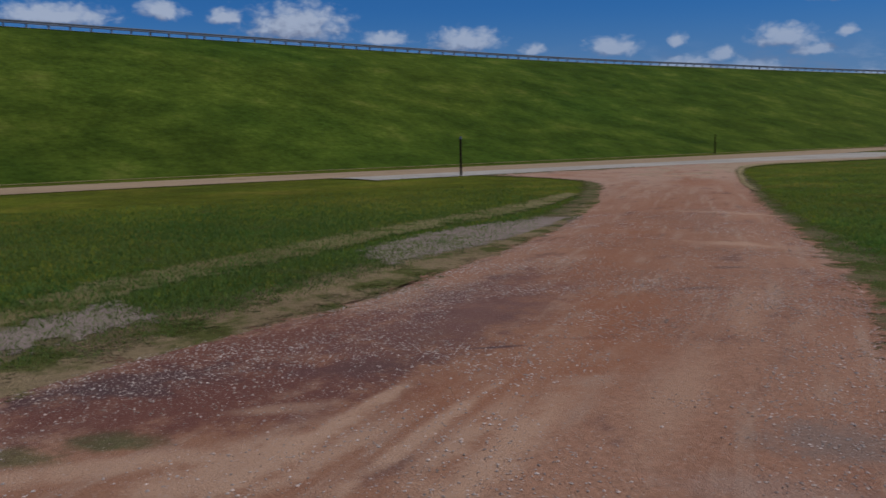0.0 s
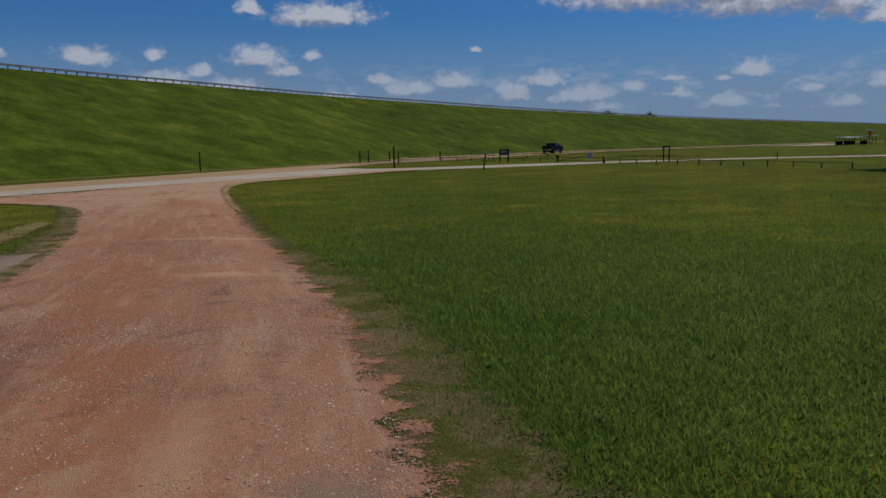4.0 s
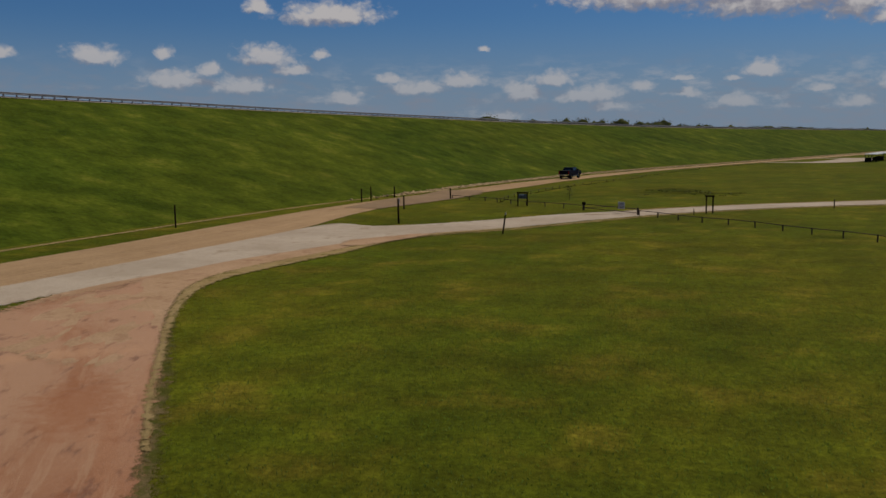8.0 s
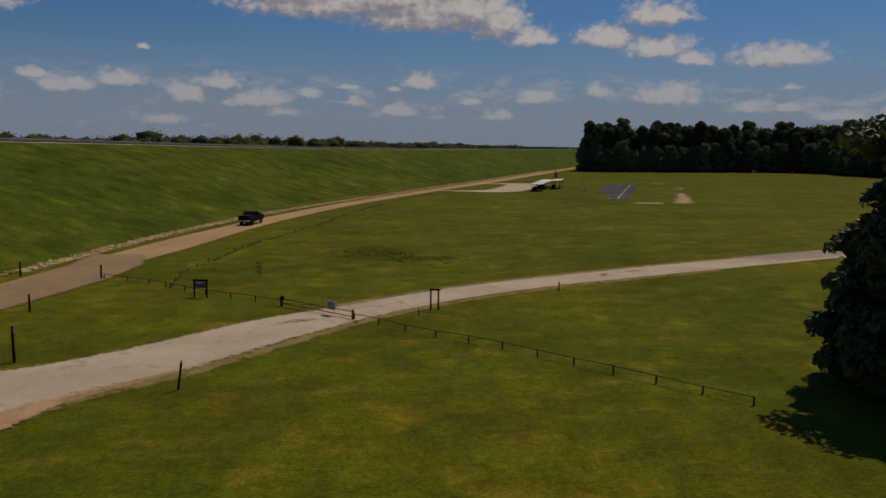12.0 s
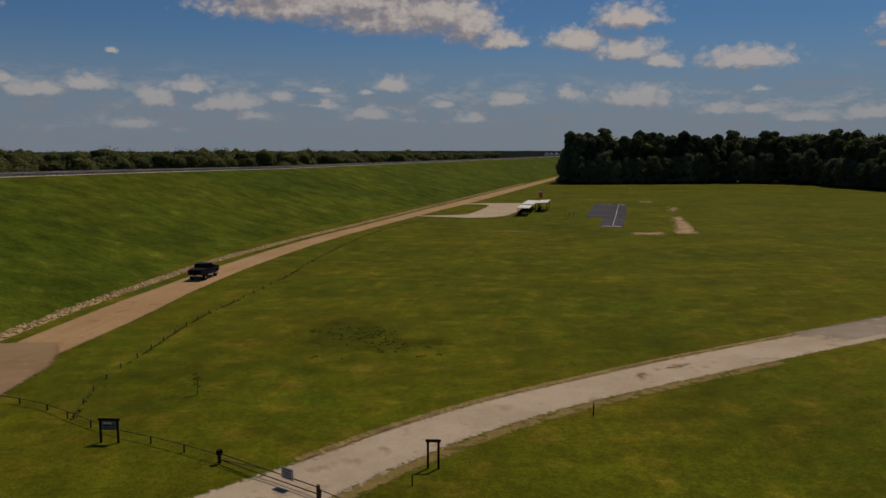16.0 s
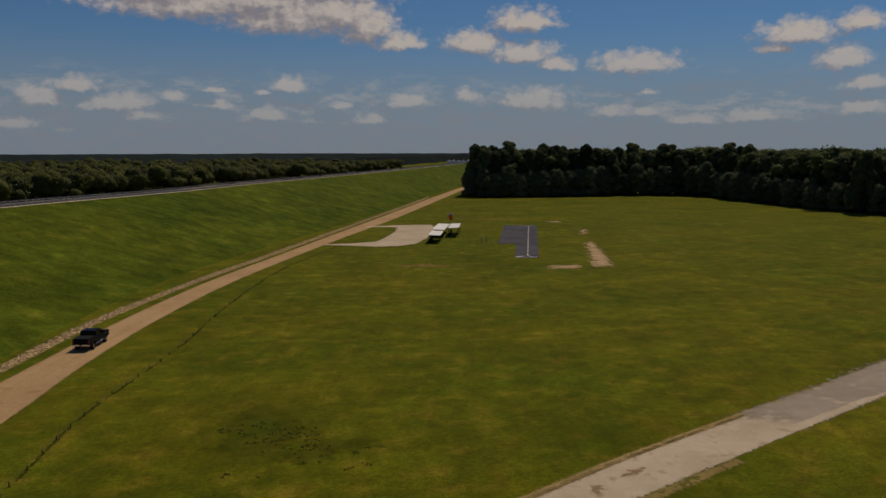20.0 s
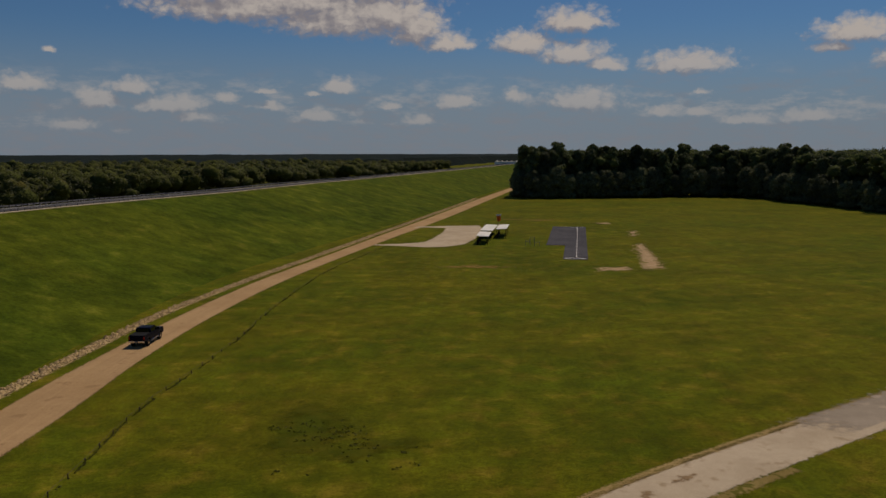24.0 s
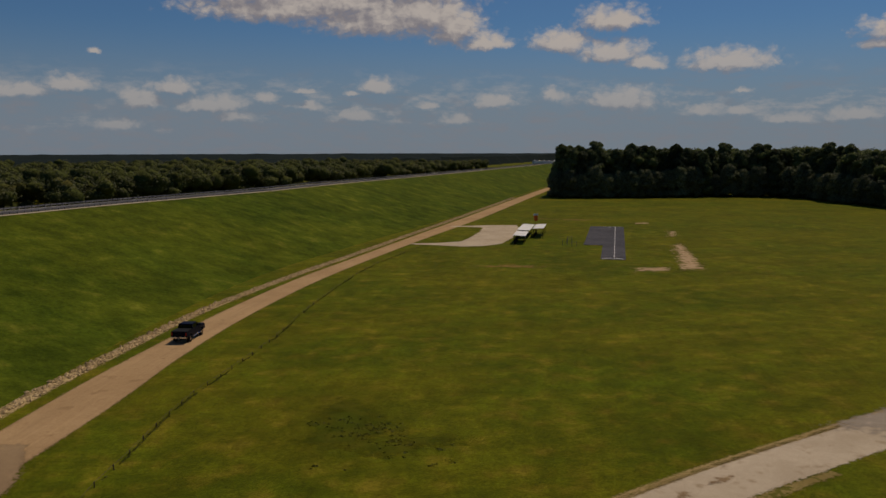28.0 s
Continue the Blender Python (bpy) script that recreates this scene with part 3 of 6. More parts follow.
BLADES = material("grass_blades", (0.130, 0.220, 0.028), (0.195, 0.235, 0.040), (0.27, 0.23, 0.07), scales=(0.12, 0.8, 5.0), rough=0.8, bump=0, island=0.2, translucent=0.62, third_at=(0.60, 0.78))
EDGE_CANOPY = material("edge_canopy", (0.055, 0.068, 0.026), (0.090, 0.102, 0.040), scales=(0.05, 0.3, 2.2), rough=0.9, bump=1.0, bump_scale=0.8, mottle=0.9, random=0.4)
CANOPY = material("woods_canopy", (0.046, 0.056, 0.016), (0.072, 0.080, 0.022), (0.080, 0.068, 0.021), scales=(0.03, 0.09, 2.2), rough=0.9, bump=1.0, bump_scale=0.8, mottle=0.9)
PINE_CANOPY = material("pine_canopy", (0.056, 0.074, 0.024), (0.095, 0.115, 0.038), scales=(0.03, 0.12, 2.2), rough=0.9, bump=1.0, bump_scale=0.8, mottle=0.9, random=0.42)
STONE = material("gravel_stones", (0.38, 0.25, 0.17), (0.60, 0.46, 0.35), scales=(0.5, 3.0, 30.0), bump=0.2, island=0.45)
RUBBLE = material("rubble_stones", (0.34, 0.24, 0.12), (0.48, 0.35, 0.20), scales=(0.5, 3.0, 30.0), bump=0.3, island=0.4)


# ---- building helpers ----
def link_mesh(name, verts, faces, mat, parent=None, rim=None, smooth=False):
    me = bpy.data.meshes.new(name)
    me.from_pydata([tuple(v) for v in verts] if not isinstance(verts, np.ndarray) else verts.tolist(), [], faces if isinstance(faces, list) else faces.tolist())
    if rim is not None:
        me.attributes.new("rim", "FLOAT", "POINT").data.foreach_set("value", np.asarray(rim, np.float32))
    if smooth:
        me.polygons.foreach_set("use_smooth", [True] * len(me.polygons))
    me.materials.append(mat)
    ob = new(name, me)
    ob.parent = parent
    return ob


def part(name, bm, mat, parent=None, label="", smooth=False):
    me = bpy.data.meshes.new(name)
    bmesh.ops.recalc_face_normals(bm, faces=bm.faces)
    if smooth:
        for f in bm.faces:
            f.smooth = True
    bm.to_mesh(me)
    bm.free()
    me.materials.append(mat)
    ob = new(name, me)
    ob.parent = parent
    if label:
        ob["label"] = label
    return ob


def empty(name, x, y, z=0.0, turn=0.0):
    ob = new(name)
    ob.matrix_basis = pose(x, y, z, 0, 0, turn)
    return ob


def box(bm, size, at, rot=(0, 0, 0), bevel=0.0):
    r = bmesh.ops.create_cube(bm, size=1.0)
    vs = r["verts"]
    bmesh.ops.scale(bm, vec=size, verts=vs)
    if bevel:
        es = list({e for v in vs for e in v.link_edges})
        r2 = bmesh.ops.bevel(bm, geom=es, offset=bevel, segments=2, affect="EDGES")
        vs = list({v for f in r2["faces"] for v in f.verts} | {v for v in vs if v.is_valid})
    bmesh.ops.rotate(bm, cent=(0, 0, 0), matrix=Euler([radians(a) for a in rot]).to_matrix(), verts=vs)
    bmesh.ops.translate(bm, vec=at, verts=vs)
    return bm


def rod(bm, a, b, r1, r2=None, sides=8):
    a, b = Vector(a), Vector(b)
    r = bmesh.ops.create_cone(bm, cap_ends=True, segments=sides, radius1=r1, radius2=r1 if r2 is None else r2, depth=(b - a).length)
    m = Matrix.Translation((a + b) / 2) @ (b - a).to_track_quat("Z", "Y").to_matrix().to_4x4()
    bmesh.ops.transform(bm, matrix=m, verts=r["verts"])
    return bm


def curve(points, step):
    """A smooth line through the points, in even steps."""
    p = np.array(points, float)
    p = np.vstack([2 * p[0] - p[1], p, 2 * p[-1] - p[-2]])
    fine = []
    for i in range(1, len(p) - 2):
        n = max(2, int(np.linalg.norm(p[i + 1] - p[i]) / step * 4))
        for u in np.arange(n) / n:
            fine.append(0.5 * (2 * p[i] + (p[i + 1] - p[i - 1]) * u + (2 * p[i - 1] - 5 * p[i] + 4 * p[i + 1] - p[i + 2]) * u**2
                               + (3 * p[i] - p[i - 1] - 3 * p[i + 1] + p[i + 2]) * u**3))
    fine = np.array(fine + [p[-2]])
    s = np.r_[0, np.cumsum(np.linalg.norm(np.diff(fine, axis=0), axis=1))]
    at = np.linspace(0, s[-1], max(2, int(s[-1] / step) + 1))
    return np.stack([np.interp(at, s, fine[:, k]) for k in range(p.shape[1])], 1)


def paired(points, per):
    """A smooth line with so many steps between each two points, so that two such lines pair up."""
    p = np.array(points, float)
    q = np.vstack([2 * p[0] - p[1], p, 2 * p[-1] - p[-2]])
    out = []
    for i in range(1, len(q) - 2):
        for u in np.arange(per) / per:
            out.append(0.5 * (2 * q[i] + (q[i + 1] - q[i - 1]) * u + (2 * q[i - 1] - 5 * q[i] + 4 * q[i + 1] - q[i + 2]) * u**2
                              + (3 * q[i] - q[i - 1] - 3 * q[i + 1] + q[i + 2]) * u**3))
    return np.array(out + [p[-1]])


def grid_faces(rows, cols):
    i = np.arange((rows - 1) * cols).reshape(rows - 1, cols)[:, :-1].ravel()
    return np.stack([i, i + 1, i + 1 + cols, i + cols], 1)


def strip(name, left, right, mat, z, per=8, across=10, margin=0.9, relief=0.0, fade=0.0, edge_z=None, end_fade=0.0):
    """A sheet between two paired lines, that reaches past both by a margin, over which its material frays."""
    a, b = paired(left, per), paired(right, per)
    n = len(a)
    edge_z = min(z, 0.03) if edge_z is None else edge_z
    side = b - a
    width = np.linalg.norm(side, axis=1, keepdims=True)
    unit = side / width
    u = np.r_[-margin, 0.0, np.linspace(0, 1, across + 1)[1:-1], 0.0, margin]
    verts, rim, over = np.zeros((n, len(u), 3)), np.zeros((n, len(u))), np.zeros((n, len(u)))
    centre = (a + b) / 2
    along = np.r_[0, np.cumsum(np.linalg.norm(np.diff(centre, axis=0), axis=1))]
    for k, s in enumerate(u):
        if k < 2:
            xy, r = a + unit * s, np.full(n, s)
        elif k >= len(u) - 2:
            xy, r = b + unit * s, np.full(n, -s)
        else:
            xy, r = a + side * s, np.minimum(s, 1 - s) * width[:, 0]
        verts[:, k, :2], rim[:, k] = xy, r
        over[:, k] = 0.0 if k < 2 else 1.0 if k >= len(u) - 2 else s
        if fade:
            rim[:, k] = np.minimum(rim[:, k], along * 0.35 - fade)
        if end_fade:
            rim[:, k] = np.minimum(rim[:, k], (along[-1] - along) * end_fade - 0.5)
        hump = [noise.noise((x * 0.45, y * 0.45, 3)) + 0.5 * noise.noise((x * 1.4, y * 1.4, 9)) for x, y in xy]
        verts[:, k, 2] = edge_z + (z - edge_z) * np.clip(r / 1.2, 0, 1) + relief * np.array(hump) * np.clip(r, 0, 1)
    ob = link_mesh(name, verts.reshape(-1, 3), grid_faces(n, len(u)), mat, rim=rim.ravel(), smooth=True)
    ob.data.attributes.new("across", "FLOAT", "POINT").data.foreach_set("value", over.ravel().astype(np.float32))
    ob.data.attributes.new("along", "FLOAT", "POINT").data.foreach_set("value", np.repeat(along, len(u)).astype(np.float32))
    return ob


def edge_distance(poly, pts):
    """How far points lie inside a polygon; outside it is negative."""
    p = np.array(poly, float)
    far, inside = np.full(len(pts), 1e9), np.zeros(len(pts), bool)
    for a, b in zip(p, np.roll(p, -1, 0)):
        d = b - a
        t = np.clip(((pts - a) @ d) / (d @ d), 0, 1)
        far = np.minimum(far, np.linalg.norm(pts - a - t[:, None] * d, axis=1))
        cross = (a[1] > pts[:, 1]) != (b[1] > pts[:, 1])
        with np.errstate(divide="ignore", invalid="ignore"):
            inside ^= cross & (pts[:, 0] < (b[0] - a[0]) * (pts[:, 1] - a[1]) / (b[1] - a[1]) + a[0])
    return np.where(inside, far, -far)


def dirt_height(pts):
    """The height of the dirt track's surface at points on it."""
    r = edge_distance(np.vstack([paired(RED_L, 16), paired(RED_R, 16)[::-1]]), pts)
    hump = np.array([noise.noise((x * 0.45, y * 0.45, 3)) + 0.5 * noise.noise((x * 1.4, y * 1.4, 9)) for x, y in pts])
    return 0.03 + 0.04 * np.clip(r / 1.2, 0, 1) + 0.03 * hump * np.clip(r, 0, 1)


def sheet(name, poly, mat, z, step, margin=0.8, relief=0.0, thin=0.0):
    """A sheet over a polygon, which frays at its rim and follows the relief of the track."""
    p = np.array(poly, float)
    lo, hi = p.min(0) - margin - step, p.max(0) + margin + step
    xs, ys = np.arange(lo[0], hi[0] + step, step), np.arange(lo[1], hi[1] + step, step)
    gx, gy = np.meshgrid(xs, ys)
    pts = np.stack([gx.ravel(), gy.ravel()], 1)
    rim = edge_distance(poly, pts)
    faces = grid_faces(len(ys), len(xs))
    faces = faces[(rim[faces] > -margin).any(1)]
    used = np.unique(faces)
    back = np.zeros(len(pts), int)
    back[used] = np.arange(len(used))
    zs = dirt_height(pts[used]) + z if relief else np.full(len(used), z)
    return link_mesh(name, np.c_[pts[used], zs], back[faces], mat, rim=rim[used] - thin)


def crest_z(y):
    """The height of the dam's crest, which falls a little along the dam."""
    return np.interp(y, [120, 190, 300, 420], [12.5, 12.0, 11.0, 10.8])


def flat(name, poly, mat, z, thick, parent=None):
    """A slab of a polygon's outline with its top at z."""
    bm = bmesh.new()
    f = bm.faces.new([bm.verts.new((x, y, z)) for x, y in poly])
    r = bmesh.ops.extrude_face_region(bm, geom=[f])
    bmesh.ops.translate(bm, vec=(0, 0, -thick), verts=[v for v in r["geom"] if isinstance(v, bmesh.types.BMVert)])
    return part(name, bm, mat, parent)


# ---- the large structure ----
def build_ground():
    r = np.r_[0, np.geomspace(6, 4800, 60)]
    th = np.linspace(0, 2 * math.pi, 97)[:-1]
    verts = [(0, 60, 0)] + [(x * math.sin(a), 60 + x * math.cos(a), 0) for x in r[1:] for a in th]
    n = len(th)
    faces = [(0, 1 + (k + 1) % n, 1 + k) for k in range(n)]
    for i in range(len(r) - 2):
        a, b = 1 + i * n, 1 + (i + 1) * n
        faces += [(a + k, a + (k + 1) % n, b + (k + 1) % n, b + k) for k in range(n)]
    ob = link_mesh("ground", verts, faces, GRASS)
    return tagged(ob, "mown olive green grass field with yellowish patches", "field", kind="structure")


build_ground()

CREST = [(-88, -260), (-84, -100), (-82, 0), (-82, 40), (-81.5, 75), (-79.5, 100), (-75, 125), (-66.5, 160), (-55, 195), (-41, 234), (-21, 280), (14, 362), (44, 423), (90, 518), (170, 684), (235, 825), (400, 1180), (760, 1960)]
TOE = [(-50, -260), (-48, -100), (-48.5, 0), (-46.5, 35), (-44.5, 62), (-42.8, 80), (-39.6, 97), (-32.8, 127), (-26, 160), (-14, 202), (5, 245), (51, 340), (81.5, 408), (126, 508), (206, 680), (272, 822), (437, 1176), (797, 1956)]


def build_dam():
    per = 14
    c, t = paired(CREST, per), paired(TOE, per)
    n = len(c)
    out = t - c
    unit = out / np.linalg.norm(out, axis=1, keepdims=True)
    us = np.linspace(0, 1, 13)
    top = crest_z(c[:, 1])
    rows = []
    for u in us:
        xy = t + (c - t) * u
        z = 0.5 * u + 0.175 * (u * u * (3 - 2 * u)) + 0.325 * u if u < 1 else 1.0
        zz = [z * h + (0.16 * noise.noise((x * 0.05, y * 0.05, 2)) if 0 < u < 1 else 0) for (x, y), h in zip(xy, top)]
        rows.append(np.c_[xy, zz])
    for d, z in ((0.8, 0.05), (4.5, 0.15), (8.2, 0.05), (9.2, 0.0)):
        rows.append(np.c_[c - unit * d, top + z])
    rows.append(np.c_[c - unit * 40, np.full(n, -0.6)])
    verts = np.stack(rows, 1)
    ob = link_mesh("dam_embankment", verts.reshape(-1, 3), grid_faces(n, verts.shape[1]), DAM_GRASS, smooth=True)
    m = verts.shape[1]
    run = np.r_[0, np.cumsum(np.linalg.norm(np.diff(t, axis=0), axis=1))]
    ob.data.attributes.new("across", "FLOAT", "POINT").data.foreach_set("value", np.tile(np.arange(m) / 12.0, n).astype(np.float32))
    ob.data.attributes.new("along", "FLOAT", "POINT").data.foreach_set("value", np.repeat(run, m).astype(np.float32))
    tagged(ob, "long earthen dam slope covered with bright green mown grass", "embankment", kind="structure")
    for name, d1, d2, z, mat, text in (("crest_shoulder", -0.1, 1.15, 0.10, PALE_SHOULDER, "pale gravel shoulder along the dam crest"),
                                       ("crest_shoulder", 7.9, 9.1, 0.10, PALE_SHOULDER, "pale gravel shoulder along the dam crest"),
                                       ("crest_road", 1.2, 7.8, 0.18, ASPHALT, "dark asphalt road along the top of the dam")):
        a, b = c - unit * d1, c - unit * d2
        drop = 0.06 if d1 < 1 else 0.04
        ob = link_mesh(name, np.stack([np.c_[a, top + z - drop], np.c_[(a + b) / 2, top + z + 0.03], np.c_[b, top + z - 0.04]], 1).reshape(-1, 3),
                       grid_faces(n, 3), mat, rim=np.tile([1.0, 2.0, 1.0], n))
        tagged(ob, text, "road", kind="structure")
    return c, unit


crest_line, crest_out = build_dam()

ROAD_L = [(-46, -200), (-44.5, -60), (-43.5, -10), (-42.5, 15), (-40.4, 35), (-38.7, 55), (-38.1, 70), (-36.9, 88), (-34, 105), (-28.9, 129), (-24.1, 147), (-16.8, 171), (-6.5, 199), (7.2, 230), (25.2, 271), (52.8, 333), (100, 441), (145, 541), (205, 672), (272, 814), (437, 1168)]
ROAD_R = [(-40, -200), (-38.5, -60), (-37.3, -10), (-36.3, 15), (-34, 30), (-31.7, 49), (-30.5, 66), (-31.2, 83), (-29.3, 101.5), (-23.3, 126.2), (-19.3, 145), (-13.0, 167.6), (-3.0, 195.9), (10.4, 227), (28.5, 266.6), (57, 327.6), (105, 437), (150, 539), (210, 670), (277, 812), (442, 1166)]
tagged(strip("main_road", ROAD_L, ROAD_R, BROWN_ROAD, 0.045, per=14, margin=0.7, relief=0.015), "tan packed gravel road running along the dam toe", "road", kind="structure")

RED_L = [(13, -34), (2, -14), (-4.6, -3.5), (-7.2, 1.2), (-8.0, 4.6), (-9.2, 7.4), (-11, 11.2), (-13.4, 15.2), (-17.5, 21.0), (-22.5, 26.3), (-31.5, 28.5)]
RED_R = [(19, -30), (8, -11), (1.6, -1.2), (-1.3, 3.7), (-3.4, 7.7), (-5.2, 10.8), (-8.0, 15.0), (-11.6, 20.4), (-16.6, 28.6), (-21.8, 36.6), (-28.5, 46.5)]
tagged(strip("dirt_track", RED_L, RED_R, RED_DIRT, 0.07, per=16, across=18, margin=1.0, relief=0.03, end_fade=0.25), "reddish dirt and gravel track with pale worn wheel marks", "track", kind="structure")
VERGE_A = [(20.0, -29), (9.6, -10), (3.2, -0.3), (0.2, 4.6), (-2.0, 8.6), (-3.9, 11.6), (-7.2, 15.5), (-11.0, 20.8), (-16.1, 28.9), (-21.3, 37.0), (-27.0, 46.3)]
INNER_R = [(r[0] + 0.13 * (l[0] - r[0]), r[1] + 0.13 * (l[1] - r[1])) for l, r in zip(RED_L, RED_R)]
INNER_L = [(l[0] + 0.13 * (r[0] - l[0]), l[1] + 0.13 * (r[1] - l[1])) for l, r in zip(RED_L, RED_R)]
VERGE_A = [(0.55 * v[0] + 0.45 * r[0], 0.55 * v[1] + 0.45 * r[1]) for v, r in zip(VERGE_A, RED_R)]
tagged(strip("dirt_verge", INNER_R, VERGE_A, DRY_GRASS, 0.022, per=14, across=4, margin=0.7), "worn tan and green verge of thin dry grass", "verge", kind="structure")
VERGE_B = [(11, -35.5), (0.5, -15.5), (-6, -4.8), (-8.8, 0.3), (-9.8, 4.4), (-11, 7.8), (-12.7, 12), (-15.2, 16.6), (-19.2, 22.2), (-24, 26.9), (-31.8, 27.8)]
tagged(strip("dry_verge", VERGE_B, INNER_L, DRY_GRASS, 0.024, per=14, across=5, margin=0.7), "yellowish dry grass verge beside the dirt track", "verge", kind="structure")

ACC_L = [(-35.4, 22), (-34.4, 34), (-32.6, 48), (-31.2, 60), (-29.6, 71.2), (-25.2, 70.2), (-20.3, 74.6), (-13, 82.8), (-7, 87.2), (-1, 92), (6, 96.5), (14.5, 100.8), (25, 105.8), (43.4, 113.5), (70, 124.5), (140, 150)]
ACC_R = [(-31.5, 22), (-29.5, 37.5), (-27.7, 44.6), (-26.3, 50.7), (-24, 57), (-20.2, 65), (-15, 69.8), (-10.5, 75.6), (-5.5, 81.5), (-0.5, 86.2), (4.5, 90), (11.5, 94), (20.8, 98.2), (38.5, 105.6), (73, 119.5), (143, 145)]
ACC_L = ACC_L[:6] + [(0.88 * l[0] + 0.12 * r[0], 0.88 * l[1] + 0.12 * r[1]) for l, r in zip(ACC_L[6:], ACC_R[6:])]
tagged(strip("access_road", ACC_L, ACC_R, WHITE_GRAVEL, 0.06, per=14, margin=0.8, relief=0.01), "pale limestone gravel access road across the field", "road", kind="structure")
tagged(strip("grey_access_road", [(29, 107.6), (36, 110.6), (48, 115.4), (70, 124.7), (140, 150.2)], [(33.5, 103.4), (41, 106.9), (52, 111.4), (73, 119.3), (143, 144.8)], GREY_ROAD, 0.075, per=10, margin=0.8, fade=3.0), "worn grey chip-sealed stretch of the access road", "road", kind="structure")

RUB_L = [(-45.5, -60), (-46.6, -10), (-46.0, 20), (-44.6, 40), (-43.0, 60), (-41.8, 74), (-39.8, 90), (-36.6, 106), (-31.9, 129), (-27.2, 147), (-20.2, 171), (-8.9, 199.5), (5.2, 231), (23.3, 272), (50.8, 334), (98, 442)]
RUB_L = [(x - 0.4, y + 0.15) for x, y in RUB_L]
RUB_R = [(x + 1.45, y - 0.5) for x, y in RUB_L]
tagged(strip("straw_strip", RUB_L[:8], [(x + 0.55, y - 0.2) for x, y in RUB_L[:8]], STRAW_EDGE, 0.05, per=14, across=3, margin=0.5), "thin straw-coloured strip along the foot of the dam", "verge", kind="structure")
tagged(strip("rubble_strip", RUB_L[7:], RUB_R[7:], RIPRAP, 0.14, per=20, across=6, margin=0.5, edge_z=0.03, relief=0.10), "pale rubble strip along the foot of the dam", "kerb", kind="structure")

RW_A, RW_U = np.array((60.8, 212.2)), np.array((0.378, 0.926))
RW_V = np.array((-0.926, 0.378))


def rw(along, left):
    return tuple(RW_A + RW_U * along + RW_V * left)


runway = flat("runway", [rw(0, 0), rw(77.5, 0), rw(77.5, 9.8), rw(26.5, 9.8), rw(26.5, 5.2), rw(0, 5.2)], ASPHALT, 0.06, 0.06)
tagged(runway, "small dark asphalt runway with white centre dashes", "runway", kind="structure")
for k in range(12):
    a = 4.5 + k * 6.1
    flat("centre_dash", [rw(a, 2.3), rw(a + 2.4, 2.3), rw(a + 2.4, 2.52), rw(a, 2.52)], WHITE_PAINT, 0.066, 0.004, runway)
for a, b in (((1.0, 0.5), (3.0, 2.5)), ((1.0, 5.0), (3.0, 3.0)), ((0.9, 0.6), (0.9, 4.8)), ((76.5, 0.8), (76.5, 6.0))):
    pa, pb = np.array(rw(*a)), np.array(rw(*b))
    d = (pb - pa) / np.linalg.norm(pb - pa)
    s = np.array((-d[1], d[0])) * 0.10
    flat("end_mark", [tuple(pa - s), tuple(pb - s), tuple(pb + s), tuple(pa + s)], WHITE_PAINT, 0.067, 0.003, runway)

PAD = [(21, 250.5), (27, 250.6), (34, 253), (38.8, 263.3), (44, 276.4), (48, 289.5), (43, 293), (39, 293), (39.5, 296), (51, 296.6), (60, 296), (58, 284), (53, 270), (48.5, 258), (42.5, 246), (37, 242.0), (32, 242), (26, 246.2), (20.5, 249)]
tagged(sheet("parking_pad", PAD, WHITE_GRAVEL, 0.05, 0.8), "pale gravel parking pad beside the shelters", "parking", kind="structure")
for poly, thin, text in (([(55.8, 195.6), (57.4, 200.6), (65.2, 201.6), (63.6, 195.6)], 1.0, "strip of bare sandy soil in the grass"),
                         ([(64.6, 195.6), (70.6, 196.6), (77.5, 213), (87.0, 239.5), (82.5, 236.5), (74.6, 218)], 0.98, "wedge of bare orange sandy soil"),
                         ([(91.2, 255.6), (92.6, 255.2), (98.8, 268.4), (97.6, 268.8)], 0.3, "small bare sandy patch in the field"),
                         ([(98.6, 293.5), (102.5, 293.0), (103, 296.8), (99, 297.4)], 0.3, "small bare sandy patch in the field"),
                         ([(26, 207), (34, 204.5), (43, 202.5), (44, 206), (35, 210.5), (28, 210)], 1.7, "thin brownish soil showing through the grass"),
                         ([(72, 316), (84, 308), (92, 308), (91, 313), (80, 316), (74, 322)], 1.5, "thin brownish soil showing through the grass")):
    tagged(sheet("bare_patch", poly, THIN_SOIL if thin > 1 else SAND, 0.03, 0.5, 1.6, thin=thin), text, "soil", kind="structure")
tagged(sheet("concrete_remnant", [(-10.2, 6.8), (-10.8, 6.9), (-12.0, 7.8), (-12.7, 9.4), (-13.2, 11.5), (-13.2, 13.5), (-12.7, 14.3), (-11.8, 12.4), (-11.0, 10.2), (-10.6, 8.5)], GREY_CONCRETE, 0.034, 0.12, 0.5), "cracked grey remnant of an old concrete edge", "pavement", kind="structure")
tagged(sheet("concrete_remnant", [(-8.2, -0.6), (-9.4, -0.2), (-9.6, 1.3), (-9.9, 2.0), (-10.2, 2.7), (-9.6, 2.75), (-9.0, 2.7), (-8.7, 1.9), (-8.5, 1.1)], GREY_CONCRETE, 0.034, 0.12, 0.5), "cracked grey remnant of an old concrete edge", "pavement", kind="structure")
